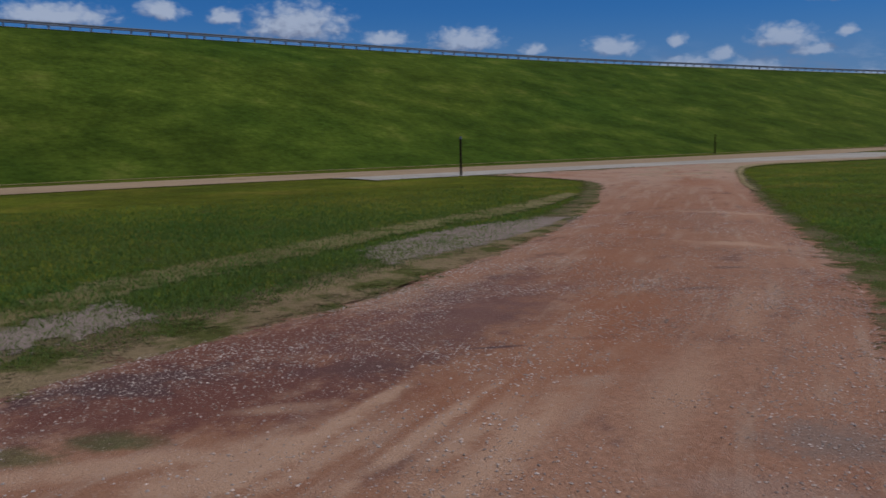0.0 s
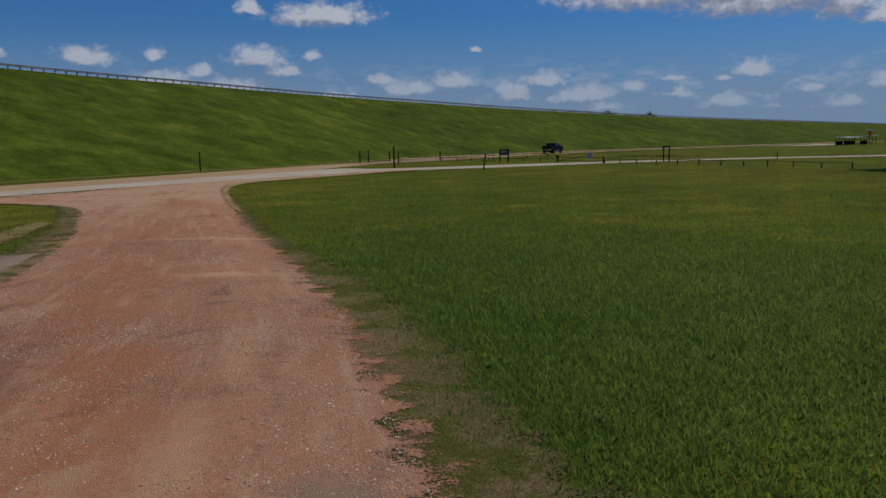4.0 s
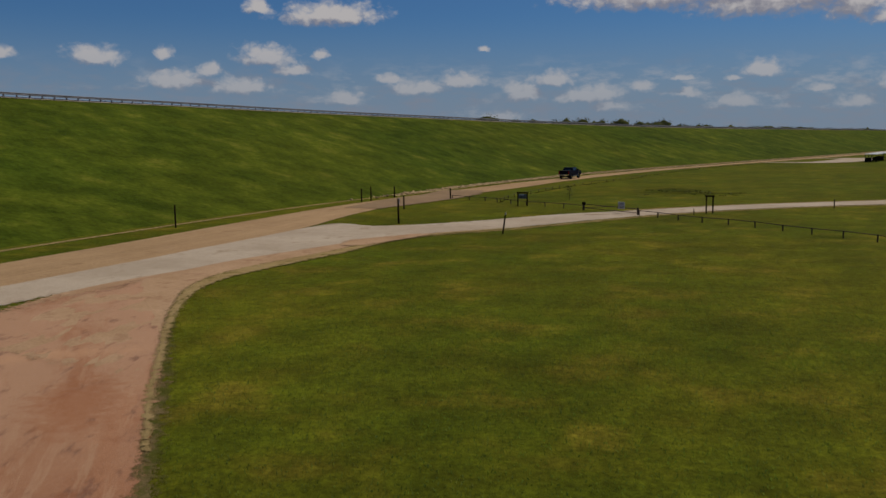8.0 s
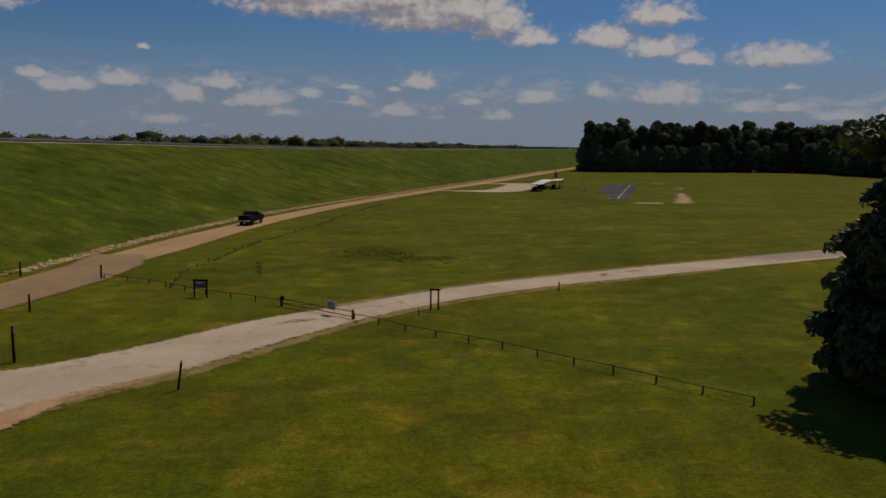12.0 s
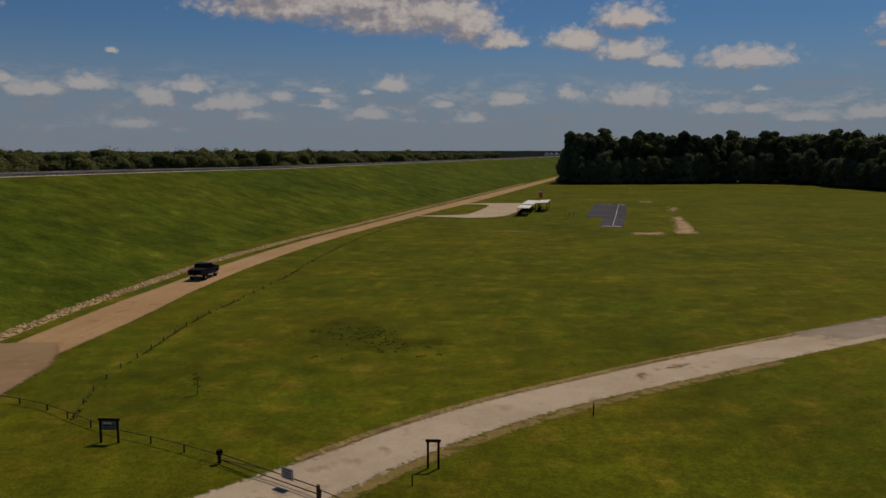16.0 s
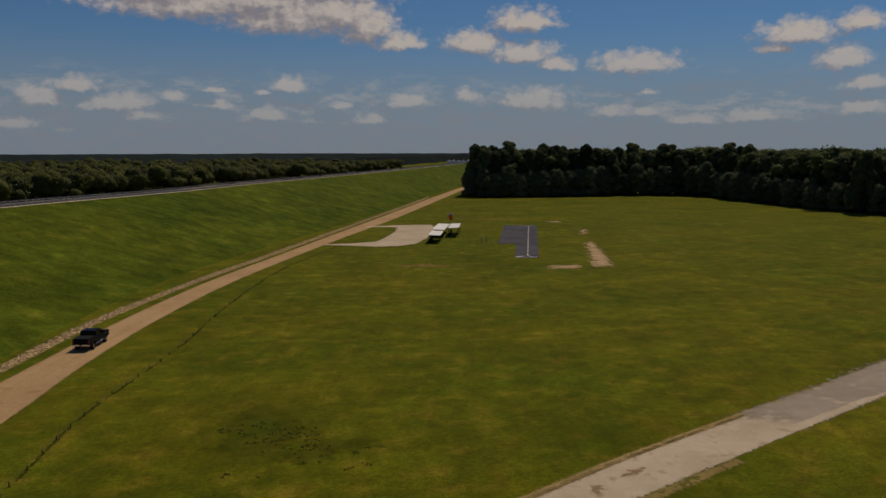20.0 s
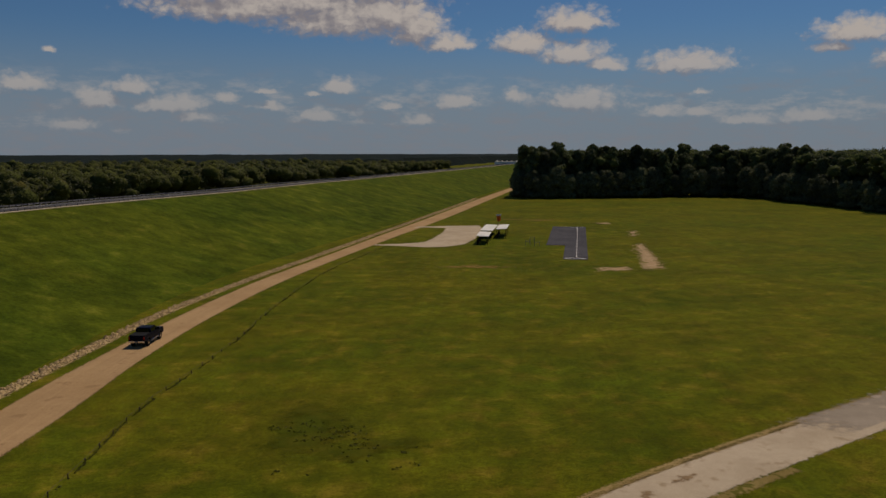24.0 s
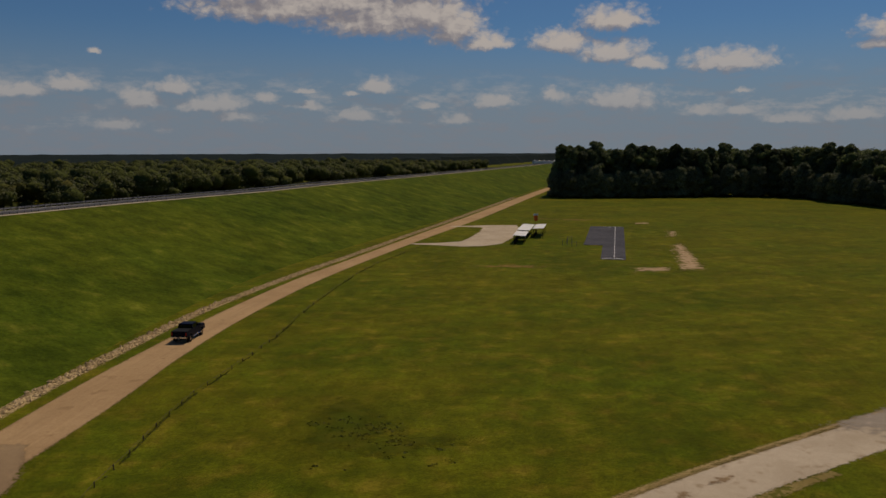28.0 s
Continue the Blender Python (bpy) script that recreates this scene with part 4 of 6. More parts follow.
tagged(strip("straw_band", [(-8.3, -0.6), (-10.6, 1.5), (-12.0, 3.2), (-13.1, 6.0), (-14.7, 10.4), (-16.2, 15.2), (-18.4, 20.4)], [(-7.9, -0.3), (-9.8, 1.9), (-11.0, 3.6), (-12.1, 6.6), (-13.7, 10.6), (-15.0, 15.0), (-17.6, 20.0)], STRAW, 0.027, per=12, across=4, margin=0.8), "yellowish straw band in the grass beside the track", "verge", kind="structure")
tagged(strip("dust_band", [(-7.9, 0.2), (-8.1, 2.3), (-9.0, 4.0), (-9.9, 6.2), (-10.8, 9.2), (-12.6, 13.2), (-15.6, 18.2)], [(-6.9, 0.6), (-7.0, 2.2), (-7.7, 3.6), (-8.6, 5.8), (-9.8, 8.9), (-11.9, 13.0), (-15.0, 18.6)], THIN_DUST, 0.052, per=12, across=4, margin=0.6), "tan dusty strip of thin dry grass along the track", "verge", kind="structure")
tagged(sheet("worn_seal", [(-33, 118), (-27.5, 117.5), (-26, 110), (-27, 101), (-31, 86), (-35.0, 87), (-34.6, 98), (-33.0, 108)], OLD_SEAL, 0.068, 0.6, 0.8), "worn greyish seal on the gravel road", "road", kind="structure")
tagged(sheet("brown_shoulder", [(-23.8, 60.5), (-20.4, 65.0), (-19.2, 64.6), (-21.8, 58.0), (-23.4, 57.6)], SHOULDER_SAND, 0.078, 0.3, 0.6), "brown soil washed over the road shoulder", "soil", kind="structure")
EDGE = [(-13.4, 23.5), (-15.8, 27.0), (-18.0, 30.6), (-20.5, 34.8), (-22.3, 38.0), (-24.2, 42.0), (-24.9, 45.2), (-24.8, 47.6), (-24.2, 50.4), (-22.9, 55.2), (-22.0, 59.6), (-20.3, 64.2), (-15.2, 69.7)]
tagged(strip("sandy_shoulder", [(-22.5, 29.5), (-24.0, 30.5), (-25.8, 31.5), (-28.0, 34.0), (-29.0, 38.0), (-29.2, 42.0), (-28.4, 45.2), (-27.6, 47.6), (-27.2, 50.4), (-25.4, 55.2), (-23.8, 59.6), (-20.9, 64.5), (-15.4, 69.8)], EDGE,
             SHOULDER_SAND, 0.066, per=12, across=6, margin=0.6, fade=1.6), "worn orange sandy shoulder along the access road", "soil", kind="structure")
tagged(strip("road_verge", [(-23.8, 57), (-20.1, 65), (-15, 69.8), (-5.9, 81), (0.2, 86.7), (9, 92.6), (21, 98.2), (30, 102)],
             [(-22.2, 56.2), (-19.2, 64.0), (-14.2, 69.0), (-5.2, 80.3), (0.8, 86.0), (9.5, 91.8), (21.4, 97.4), (30.4, 101.2)], STRAW, 0.02, per=12, across=3, margin=0.6, fade=2.2), "dry yellowish edge along the access road", "verge", kind="structure")
FAR_EDGE = [(0.97 * l[0] + 0.03 * r[0], 0.97 * l[1] + 0.03 * r[1]) for l, r in zip(ACC_L[8:15], ACC_R[8:15])]
tagged(strip("road_verge", [(x - 0.35, y + 0.8) for x, y in FAR_EDGE], FAR_EDGE, STRAW_EDGE, 0.03, per=12, across=3, margin=0.7), "dry yellowish edge along the access road", "verge", kind="structure")
WIDE = (0.25, 0.3, 0.35, 0.4, 0.5, 0.8, 1.1, 1.3, 1.3, 1.2, 0.9, 0.7, 0.4)
tagged(strip("straw_fringe", EDGE, [(x + 0.93 * w, y - 0.37 * w) for (x, y), w in zip(EDGE, WIDE)], STRAW_EDGE, 0.074, per=12, across=4, margin=0.35, edge_z=0.05, fade=0.4), "pale straw fringe along the edge of the dirt", "verge", kind="structure")
for x, y, w in ((21.5, 101.6, 1.0), (17.8, 99.6, 0.5), (-9.5, 81.5, 1.2)):
    tagged(sheet("pothole", [(x - w, y - 0.55), (x + 0.2 * w, y - 0.3), (x + w, y + 0.45), (x, y + 0.45)], OLD_SEAL, 0.082, 0.15, 0.4), "dark shallow pothole in the pale road", "pothole", kind="structure")


# ---- guardrails on the crest ----
def build_guardrail(offset, face):
    line = curve([tuple(p) for p in (crest_line - crest_out * offset)[10:]], 1.905)
    top = 0.72
    zs = crest_z(line[:, 1]) + 0.05
    rail = empty("guardrail", line[0][0], line[0][1], zs[0])
    tagged(rail, "galvanised steel highway guardrail on short posts", "guardrail", group="crest guardrails")
    base = np.array((line[0][0], line[0][1], zs[0]))
    d = np.gradient(line, axis=0)
    d /= np.linalg.norm(d, axis=1, keepdims=True)
    s = np.c_[-d[:, 1], d[:, 0]] * face
    prof = [(0.0, top), (0.06, top - 0.05), (0.06, top - 0.10), (0.01, top - 0.155), (0.06, top - 0.21), (0.06, top - 0.26), (0.0, top - 0.31)]
    rows = []
    for o, z in prof + [(o - 0.006, z) for o, z in reversed(prof)]:
        rows.append(np.c_[line + s * (o + 0.1), z + zs] - base)
    verts = np.stack(rows, 1)
    link_mesh("rail", verts.reshape(-1, 3), grid_faces(len(line), len(rows)), STEEL, rail)
    bm = bmesh.new()
    box(bm, (0.15, 0.15, top + 0.25), (0, 0, (top - 0.25) / 2))
    first = part("post", bm, STEEL, rail)
    order = np.argsort(np.linalg.norm(line - np.array((0, 80)), axis=1))
    near, rest = set(order[:250].tolist()), []
    put = False
    for k, p in enumerate(line):
        at = (p[0] - base[0], p[1] - base[1], zs[k] - base[2])
        if k in near:
            o = first if not put else new("post", first.data)
            put = True
            o.parent = rail
            o.matrix_basis = pose(*at, 0, 0, math.degrees(math.atan2(d[k][1], d[k][0])))
        else:
            rest.append(at)
    cube = np.array([(x, y, z) for z in (-0.25, top) for x, y in ((-.075, -.075), (.075, -.075), (.075, .075), (-.075, .075))])
    cf = np.array([(0, 1, 5, 4), (1, 2, 6, 5), (2, 3, 7, 6), (3, 0, 4, 7), (4, 5, 6, 7)])
    if rest:
        v = (np.array(rest)[:, None] + cube[None]).reshape(-1, 3)
        f = (np.arange(len(rest))[:, None, None] * 8 + cf[None]).reshape(-1, 4)
        tagged(link_mesh("far_posts", v, f, STEEL, rail), kind="stuff")
    return rail


build_guardrail(0.75, -1)
build_guardrail(8.4, 1)


# ---- woods ----
def crown_quads(rng, lumps, per, size, squash=0.75, reach=0.34):
    """Leaf clumps, as small bent quads, over the outside of lumps (x, y, z, r)."""
    out = []
    for x, y, z, r in lumps:
        d = rng.normal(size=(per, 3))
        d[:, 2] = np.abs(d[:, 2]) * 1.0 - 0.35 * rng.random(per)
        d /= np.linalg.norm(d, axis=1, keepdims=True)
        c = np.array((x, y, z)) + d * r * (0.72 + reach * rng.random((per, 1))) * np.array((1, 1, squash))
        nrm = d + rng.normal(size=(per, 3)) * 0.55
        nrm /= np.linalg.norm(nrm, axis=1, keepdims=True)
        a = np.cross(nrm, rng.normal(size=(per, 3)))
        a /= np.linalg.norm(a, axis=1, keepdims=True)
        b = np.cross(nrm, a)
        s = size * (0.6 + 0.8 * rng.random((per, 1)))
        q = np.stack([c - a * s, c - b * s * 0.7 - nrm * s * 0.2, c + a * s, c + b * s * 0.7 - nrm * s * 0.2], 1)
        out.append(q.reshape(-1, 3))
    return np.concatenate(out)


BALLS = {}


def crown_blobs(rng, lumps, level=2, squash=0.8):
    """Uneven closed lumps of foliage at (x, y, z, r)."""
    if level not in BALLS:
        bm = bmesh.new()
        bmesh.ops.create_icosphere(bm, subdivisions=level, radius=1.0)
        BALLS[level] = (np.array([v.co for v in bm.verts]), np.array([[v.index for v in f.verts] for f in bm.faces]))
        bm.free()
    ball, tri = BALLS[level]
    L = np.array(lumps)
    n = len(L)
    k = rng.normal(size=(n, 4, 3)) * np.array((2.2, 3.2, 4.4, 6.0))[None, :, None]
    ph = rng.random((n, 4)) * 6.283
    wave = np.sin(np.einsum("vc,nkc->nvk", ball, k) + ph[:, None])
    r = L[:, 3][:, None] * 0.74 * (1 + wave @ np.array((0.13, 0.11, 0.10, 0.08)))
    v = L[:, None, :3] + ball[None] * r[..., None] * np.array((1, 1, squash))
    f = tri[None] + (np.arange(n) * len(ball))[:, None, None]
    return v.reshape(-1, 3), f.reshape(-1, 3)


def foliage(name, rng, lumps, level, per, size, mat, leaf, parent=None, core=1.0, reach=0.34):
    """Lumps with a fringe of leaf clumps, in one mesh of two materials."""
    bv, bf = crown_blobs(rng, [(x, y, z, r * core) for x, y, z, r in lumps], level)
    qv = crown_quads(rng, lumps, per, size, reach=reach)
    bv[:, 2], qv[:, 2] = np.maximum(bv[:, 2], 0.05), np.maximum(qv[:, 2], 0.05)
    ob = link_mesh(name, np.vstack([bv, qv]), bf.tolist() + (quads(len(qv)) + len(bv)).tolist(), mat, parent)
    ob.data.materials.append(leaf)
    ob.data.polygons.foreach_set("material_index", np.r_[np.zeros(len(bf), int), np.ones(len(qv) // 4, int)].astype(np.int32))
    ob.data.polygons.foreach_set("use_smooth", np.r_[np.ones(len(bf), bool), np.zeros(len(qv) // 4, bool)])
    return ob


def tree_lumps(rng, h, r, pine):
    lumps = []
    n = 30
    for k in range(n):
        u = k / (n - 1)
        z = h * ((0.26 if pine else 0.22) + (0.66 if pine else 0.60) * u)
        rr = r * ((0.46 - 0.17 * u) if pine else 0.34 + 0.14 * math.sin(math.pi * u))
        off = r * ((0.66 - 0.40 * u * u) if pine else 0.30 + 0.42 * math.sin(math.pi * min(1, 0.15 + 0.8 * u))) * (0.55 + 0.45 * rng.random())
        a = k * 2.4 + rng.normal() * 0.4
        lumps.append((off * math.cos(a), off * math.sin(a), z, rr * (0.85 + 0.3 * rng.random())))
    return lumps


def quads(n):
    return np.arange(n).reshape(-1, 4)


def make_tree(name, seed, h, r, pine, label, per=300, size=0.42, skirt=True):
    rng = np.random.default_rng(seed)
    tree = empty(name, 0, 0)
    tagged(tree, label, "tree", group="trees at the forest edge")
    bm = bmesh.new()
    rod(bm, (0, 0, -0.2), (0.15, 0.1, h * 0.8), r * 0.085 + 0.1, 0.08, 8)
    for k in range(6):
        a = k * 1.05 + seed
        z = h * (0.3 + 0.08 * k)
        rod(bm, (0.03, 0.02, z), (r * 0.6 * math.cos(a), r * 0.6 * math.sin(a), z + h * 0.1), 0.11, 0.03, 5)
    part("trunk", bm, BARK, tree)
    lumps = tree_lumps(rng, h, r, pine)
    if skirt:
        lumps += [(r * 0.55 * math.cos(a), r * 0.55 * math.sin(a), h * (0.09 + 0.1 * rng.random()), r * 0.5) for a in rng.random(8) * 6.283]
    foliage("crown", rng, lumps, 2, per, size, PINE_CANOPY if pine else EDGE_CANOPY, PINE_LEAF if pine else EDGE_LEAF, tree, core=0.85, reach=0.45)
    return tree


FOREST = [(118.5, 436), (130, 430.5), (155, 428), (185, 428), (215, 427), (231, 411), (226, 380), (222, 340), (219, 305), (226, 262), (238, 215)]


def build_forest_edge():
    kinds = [make_tree("pine_tree", 11, 23.0, 5.8, True, "tall dark green pine at the forest edge"),
             make_tree("pine_tree", 12, 21.0, 5.2, True, "tall dark green pine at the forest edge"),
             make_tree("pine_tree", 13, 24.5, 6.4, True, "tall dark green pine at the forest edge"),
             make_tree("oak_tree", 14, 17.5, 6.2, False, "broad dull green oak at the forest edge"),
             make_tree("oak_tree", 15, 19.5, 5.8, False, "broad dull green oak at the forest edge")]
    rng = np.random.default_rng(5)
    line = curve(FOREST, 6.4)
    d = np.gradient(line, axis=0)
    d /= np.linalg.norm(d, axis=1, keepdims=True)
    inward = np.c_[-d[:, 1], d[:, 0]]
    spots = []
    for k, p in enumerate(line):
        spots.append((p + inward[k] * (3.0 + rng.random() * 3), 0.08))
        spots.append((p + inward[k] * (9 + rng.random() * 3), 0.85))
        spots.append((p + inward[k] * (14 + rng.random() * 2) + d[k] * 3, 0.9))
    # along the road, where the forest turns
    for k in range(12):
        spots.append((np.array((119.5, 439)) + np.array((0.42, 0.907)) * (6 + 6.5 * k) + rng.normal(size=2) * 0.7, 0.8))
    used = set()
    for p, share in spots:
        i = int(rng.integers(0, 3)) if rng.random() < share else int(rng.integers(3, 5))
        s = 0.84 + 0.20 * rng.random() if i < 3 else 0.62 + 0.26 * rng.random()
        if p[1] < 390 or p[0] < 119:
            s *= 0.82
        m = pose(p[0], p[1], 0, 0, 0, rng.random() * 360)
        if i in used:
            o = copy_thing(kinds[i], m)
        else:
            o = kinds[i]
            o.matrix_basis = m
            used.add(i)
        o.scale = (s, s, 1.16 * s)
    for i, o in enumerate(kinds):
        if i not in used:
            o.matrix_basis = pose(240 + 6 * i, 440, 0)


build_forest_edge()


def scatter_woods(name, spots, heights, mat, leaf, label, seed, per=20, size=0.5, lumps_each=3, radius=0.3, level=2, core=1.0):
    """Many trees as one object: lumps of leaf clumps over each spot."""
    rng = np.random.default_rng(seed)
    lumps = []
    for (x, y), h in zip(spots, heights):
        r = h * radius
        lumps += [(x + rng.normal() * r * 0.5, y + rng.normal() * r * 0.5, h * (0.55 + 0.28 * rng.random()), r * (0.55 + 0.3 * rng.random())) for _ in range(lumps_each)]
        lumps.append((x + rng.normal() * r * 0.5, y + rng.normal() * r * 0.5, h * 0.25, r * 0.8))
    ob = foliage(name, rng, lumps, level, per, size, mat, leaf, core=core)
    return tagged(ob, label, "woods", kind="stuff")


def build_woods():
    rng = np.random.default_rng(8)
    # behind the forest edge
    poly = FOREST + [(330, 190), (420, 300), (420, 640), (230, 680)]
    pts = np.stack([110 + 310 * rng.random(2600), 200 + 470 * rng.random(2600)], 1)
    pts = pts[(edge_distance(poly, pts) > 8)][:900]
    scatter_woods("pine_woods", pts, 22.5 + 5.0 * rng.random(len(pts)), PINE_CANOPY, PINE_LEAF, "dense dark pine woods behind the field", 21, per=34, size=0.5, lumps_each=6, radius=0.22, level=1)
    # beyond the dam, on the water side
    c, u = crest_line, crest_out
    spots, hs = [], []
    for k in range(40, len(c) - 6):
        gap = np.linalg.norm(c[k] - c[k - 1])
        for _ in range(int(gap * 1.0) + 1):
            w = 70 + 330 * rng.random() ** 1.5
            p = c[k] - u[k] * w + (c[k] - c[k - 1]) * rng.random()
            if p[1] < 900:
                spots.append(p)
                hs.append(12.5 + 3.0 * rng.random() + 0.004 * (w - 60) + 4.5 * max(0.0, noise.noise((p[0] * 0.02, p[1] * 0.02, 6))))
    # taller groups that stand over the crest
    for x0, y0, x1, y1, h in ((-77, 331, -64, 359, 15.6), (-55, 375, -47, 392, 15.8), (-45, 397, -30, 428, 16.4), (-24, 438, -6, 479, 16.2), (3, 494, 23, 538, 15.0), (-135, 183, -134, 188, 17.5)):
        n = max(2, int(math.hypot(x1 - x0, y1 - y0) / 3.2))
        for k in range(n):
            spots.append(np.array((x0 + (x1 - x0) * k / n, y0 + (y1 - y0) * k / n)) + rng.normal(size=2) * 1.2)
            hs.append(h + 0.9 * rng.normal())
    scatter_woods("lakeside_woods", spots, hs, CANOPY, OAK_LEAF, "olive green bottomland woods beyond the dam", 22, per=90, size=0.36, radius=0.40, level=1, core=1.08)
    # far canopy to the horizon
    xs = np.linspace(-1, 1, 260)
    rows = np.geomspace(330, 4600, 90)
    verts = []
    for r in rows:
        for x in xs:
            a = x * 1.75
            px, py = r * math.sin(a), 60 + r * math.cos(a)
            verts.append((px, py, 0))
    v = np.array(verts)
    lines = np.array(CREST, float)
    # only left of the dam, or right of the field woods, or far off
    left = np.interp(v[:, 1], lines[:, 1], lines[:, 0]) - 200
    right = np.interp(v[:, 1], [-500, 150, 300, 420, 660, 3000], [420, 330, 330, 250, 330, 1300])
    far = np.hypot(v[:, 0], v[:, 1])
    keep = (v[:, 0] < left) | (v[:, 0] > right) | (far > 2000)
    v[:, 2] = np.where(keep, np.interp(np.degrees(np.arctan2(v[:, 0], v[:, 1] - 60)), [-25, -8, 8, 30], [7.0, 9.5, 14.0, 15.0]) + 0.0002 * np.minimum(far, 4000), -6)
    v[:, 2] += np.array([3.0 * noise.noise((x * 0.045, y * 0.045, 1)) + 2.2 * noise.noise((x * 0.012, y * 0.012, 5)) for x, y, _ in v]) * keep
    # no haze in the air here: the canopy's bluish colour carries it
    ob = link_mesh("far_canopy", v, grid_faces(len(rows), len(xs)), HAZY_FAR_LEAF)
    tagged(ob, "wooded country reaching to the horizon", "woods", kind="stuff")


build_woods()


def build_spillway():
    ob = empty("concrete_structure", 249, 862, 9.2, -24)
    tagged(ob, "long pale concrete structure at the far end of the dam", "building")
    bm = bmesh.new()
    box(bm, (34, 6, 4.2), (0, 0, 2.1), bevel=0.1)
    part("wall", bm, PALE_CONCRETE, ob)
    for k in range(7):
        bm = bmesh.new()
        box(bm, (0.8, 7, 5.2), (-15 + 5 * k, 0, 2.6), bevel=0.05)
        part("pier", bm, PALE_CONCRETE, ob)


build_spillway()


# ---- the near tree at the fence end ----
def build_near_tree(x, y):
    rng = np.random.default_rng(31)
    tree = empty("oak_tree", x, y)
    tagged(tree, "large dark leafy oak at the fence end", "tree")
    bm = bmesh.new()
    rod(bm, (0, 0, -0.3), (0.2, 0.1, 5.0), 0.42, 0.30, 12)
    rod(bm, (0.2, 0.1, 4.9), (0.5, 0.6, 11.0), 0.30, 0.08, 10)
    part("trunk", bm, BARK, tree)
    lumps = []
    for k in range(26):
        a, z = k * 2.4, 1.2 + 0.42 * k
        reach = 5.9 * math.sin(math.pi * (0.36 + 0.56 * k / 26)) + rng.normal() * 0.4
        end = (reach * math.cos(a), reach * math.sin(a), z)
        bm = bmesh.new()
        rod(bm, (0.1, 0.1, min(z * 0.75 + 0.9, 9)), (end[0] * 0.6, end[1] * 0.6, z + 0.2), 0.13, 0.07, 7)
        rod(bm, (end[0] * 0.6, end[1] * 0.6, z + 0.2), end, 0.07, 0.02, 6)
        part("limb", bm, BARK, tree)
        lumps += [(end[0] * f + rng.normal() * 0.4, end[1] * f + rng.normal() * 0.4, end[2] + rng.normal() * 0.6, 1.0 + 0.6 * rng.random()) for f in (0.45, 0.68, 0.85, 1.0)]
    lumps += [(rng.normal() * 1.8, rng.normal() * 1.8, 12.2 + rng.random() * 1.8, 1.6) for _ in range(8)]
    # low boughs that hang to the ground all round
    for k in range(60):
        a, d = k * 2.4, 2.6 + 3.0 * rng.random() ** 0.6
        lumps.append((d * math.cos(a), d * math.sin(a), 0.4 + 3.2 * rng.random(), 0.9 + 0.6 * rng.random()))
    for k in range(170):
        u = (k + 0.5) / 170
        a, z = k * 2.4, 0.5 + 12.6 * u
        d = 6.1 * math.sin(math.pi * (0.36 + 0.58 * u)) ** 0.8 + rng.normal() * 0.45
        lumps.append((d * math.cos(a), d * math.sin(a), z + rng.normal() * 0.4, 0.75 + 0.45 * rng.random()))
    lumps = [(a, b, c * 0.91, r) for a, b, c, r in lumps]
    foliage("crown", rng, lumps, 2, 260, 0.22, NEAR_LEAF, NEAR_LEAF, tree, core=0.8, reach=0.5)


build_near_tree(23.3, 60.8)


# ---- posts, signs, fences ----
def wood_post(x, y, h, r=0.06, lean=(0, 0), name="marker_post", label="slim dark marker post standing in the grass", cap=None):
    ob = empty(name, x, y)
    tagged(ob, label, "post")
    bm = bmesh.new()
    rod(bm, (0, 0, -0.3), (lean[0], lean[1], h), r, r * 0.9, 10)
    part("shaft", bm, DARK_POST, ob)
    if cap:
        bm = bmesh.new()
        rod(bm, (lean[0], lean[1], h), (lean[0] * 1.08, lean[1] * 1.08, h + 0.14), r * 1.02, r * 0.7, 10)
        part("cap", bm, cap, ob, "pale top")
    return ob


wood_post(-31.1, 27.0, 1.85, 0.065, (0.0, 0.0), label="slim dark marker post beside the road", cap=STEEL)
wood_post(-41.1, 66.9, 1.8, 0.07, (-0.06, 0.1), label="dark wooden post beyond the road")
wood_post(-14.6, 66.2, 1.35, 0.06, (0.22, 0.12), label="thin leaning marker post with a pale top", cap=WHITE_PAINT)
wood_post(11.2, 91.5, 0.7, 0.05, label="short post beside the access road", cap=RUSTY)
wood_post(-1.3, 82.6, 0.55, 0.035, label="short stake beside the access road")
wood_post(-28.4, 86.4, 1.3, 0.075, label="short post by the road fork")
wood_post(-27.6, 101.2, 1.25, 0.09, label="stout wooden fence end post")
wood_post(-36.5, 96.0, 1.45, 0.08, label="thin post below the dam slope")
wood_post(-35.9, 97.4, 1.65, 0.075, label="thin post below the dam slope")
wood_post(-35.1, 103.3, 1.3, 0.09, label="wooden post at the road edge")


def road_sign(x, y, turn):
    ob = empty("road_sign", x, y, 0, turn)
    tagged(ob, "post with small grey sign plates at the road fork", "sign")
    bm = bmesh.new()
    box(bm, (0.13, 0.13, 2.3), (0, 0, 0.85), bevel=0.008)
    part("post", bm, DARK_POST, ob)
    bm = bmesh.new()
    box(bm, (0.34, 0.02, 0.42), (0, -0.08, 1.82), bevel=0.005)
    p = part("plate", bm, STEEL, ob, "grey metal plate seen from behind")
    for k in range(3):
        bm = bmesh.new()
        box(bm, (0.24, 0.006, 0.03), (0, -0.094, 1.94 - k * 0.11))
        part("line", bm, DARK_POST, p)
    bm = bmesh.new()
    box(bm, (0.26, 0.12, 0.42), (0, -0.02, 0.25), bevel=0.02)
    part("base_box", bm, DARK_POST, ob)


road_sign(-24.3, 72.4, 98)


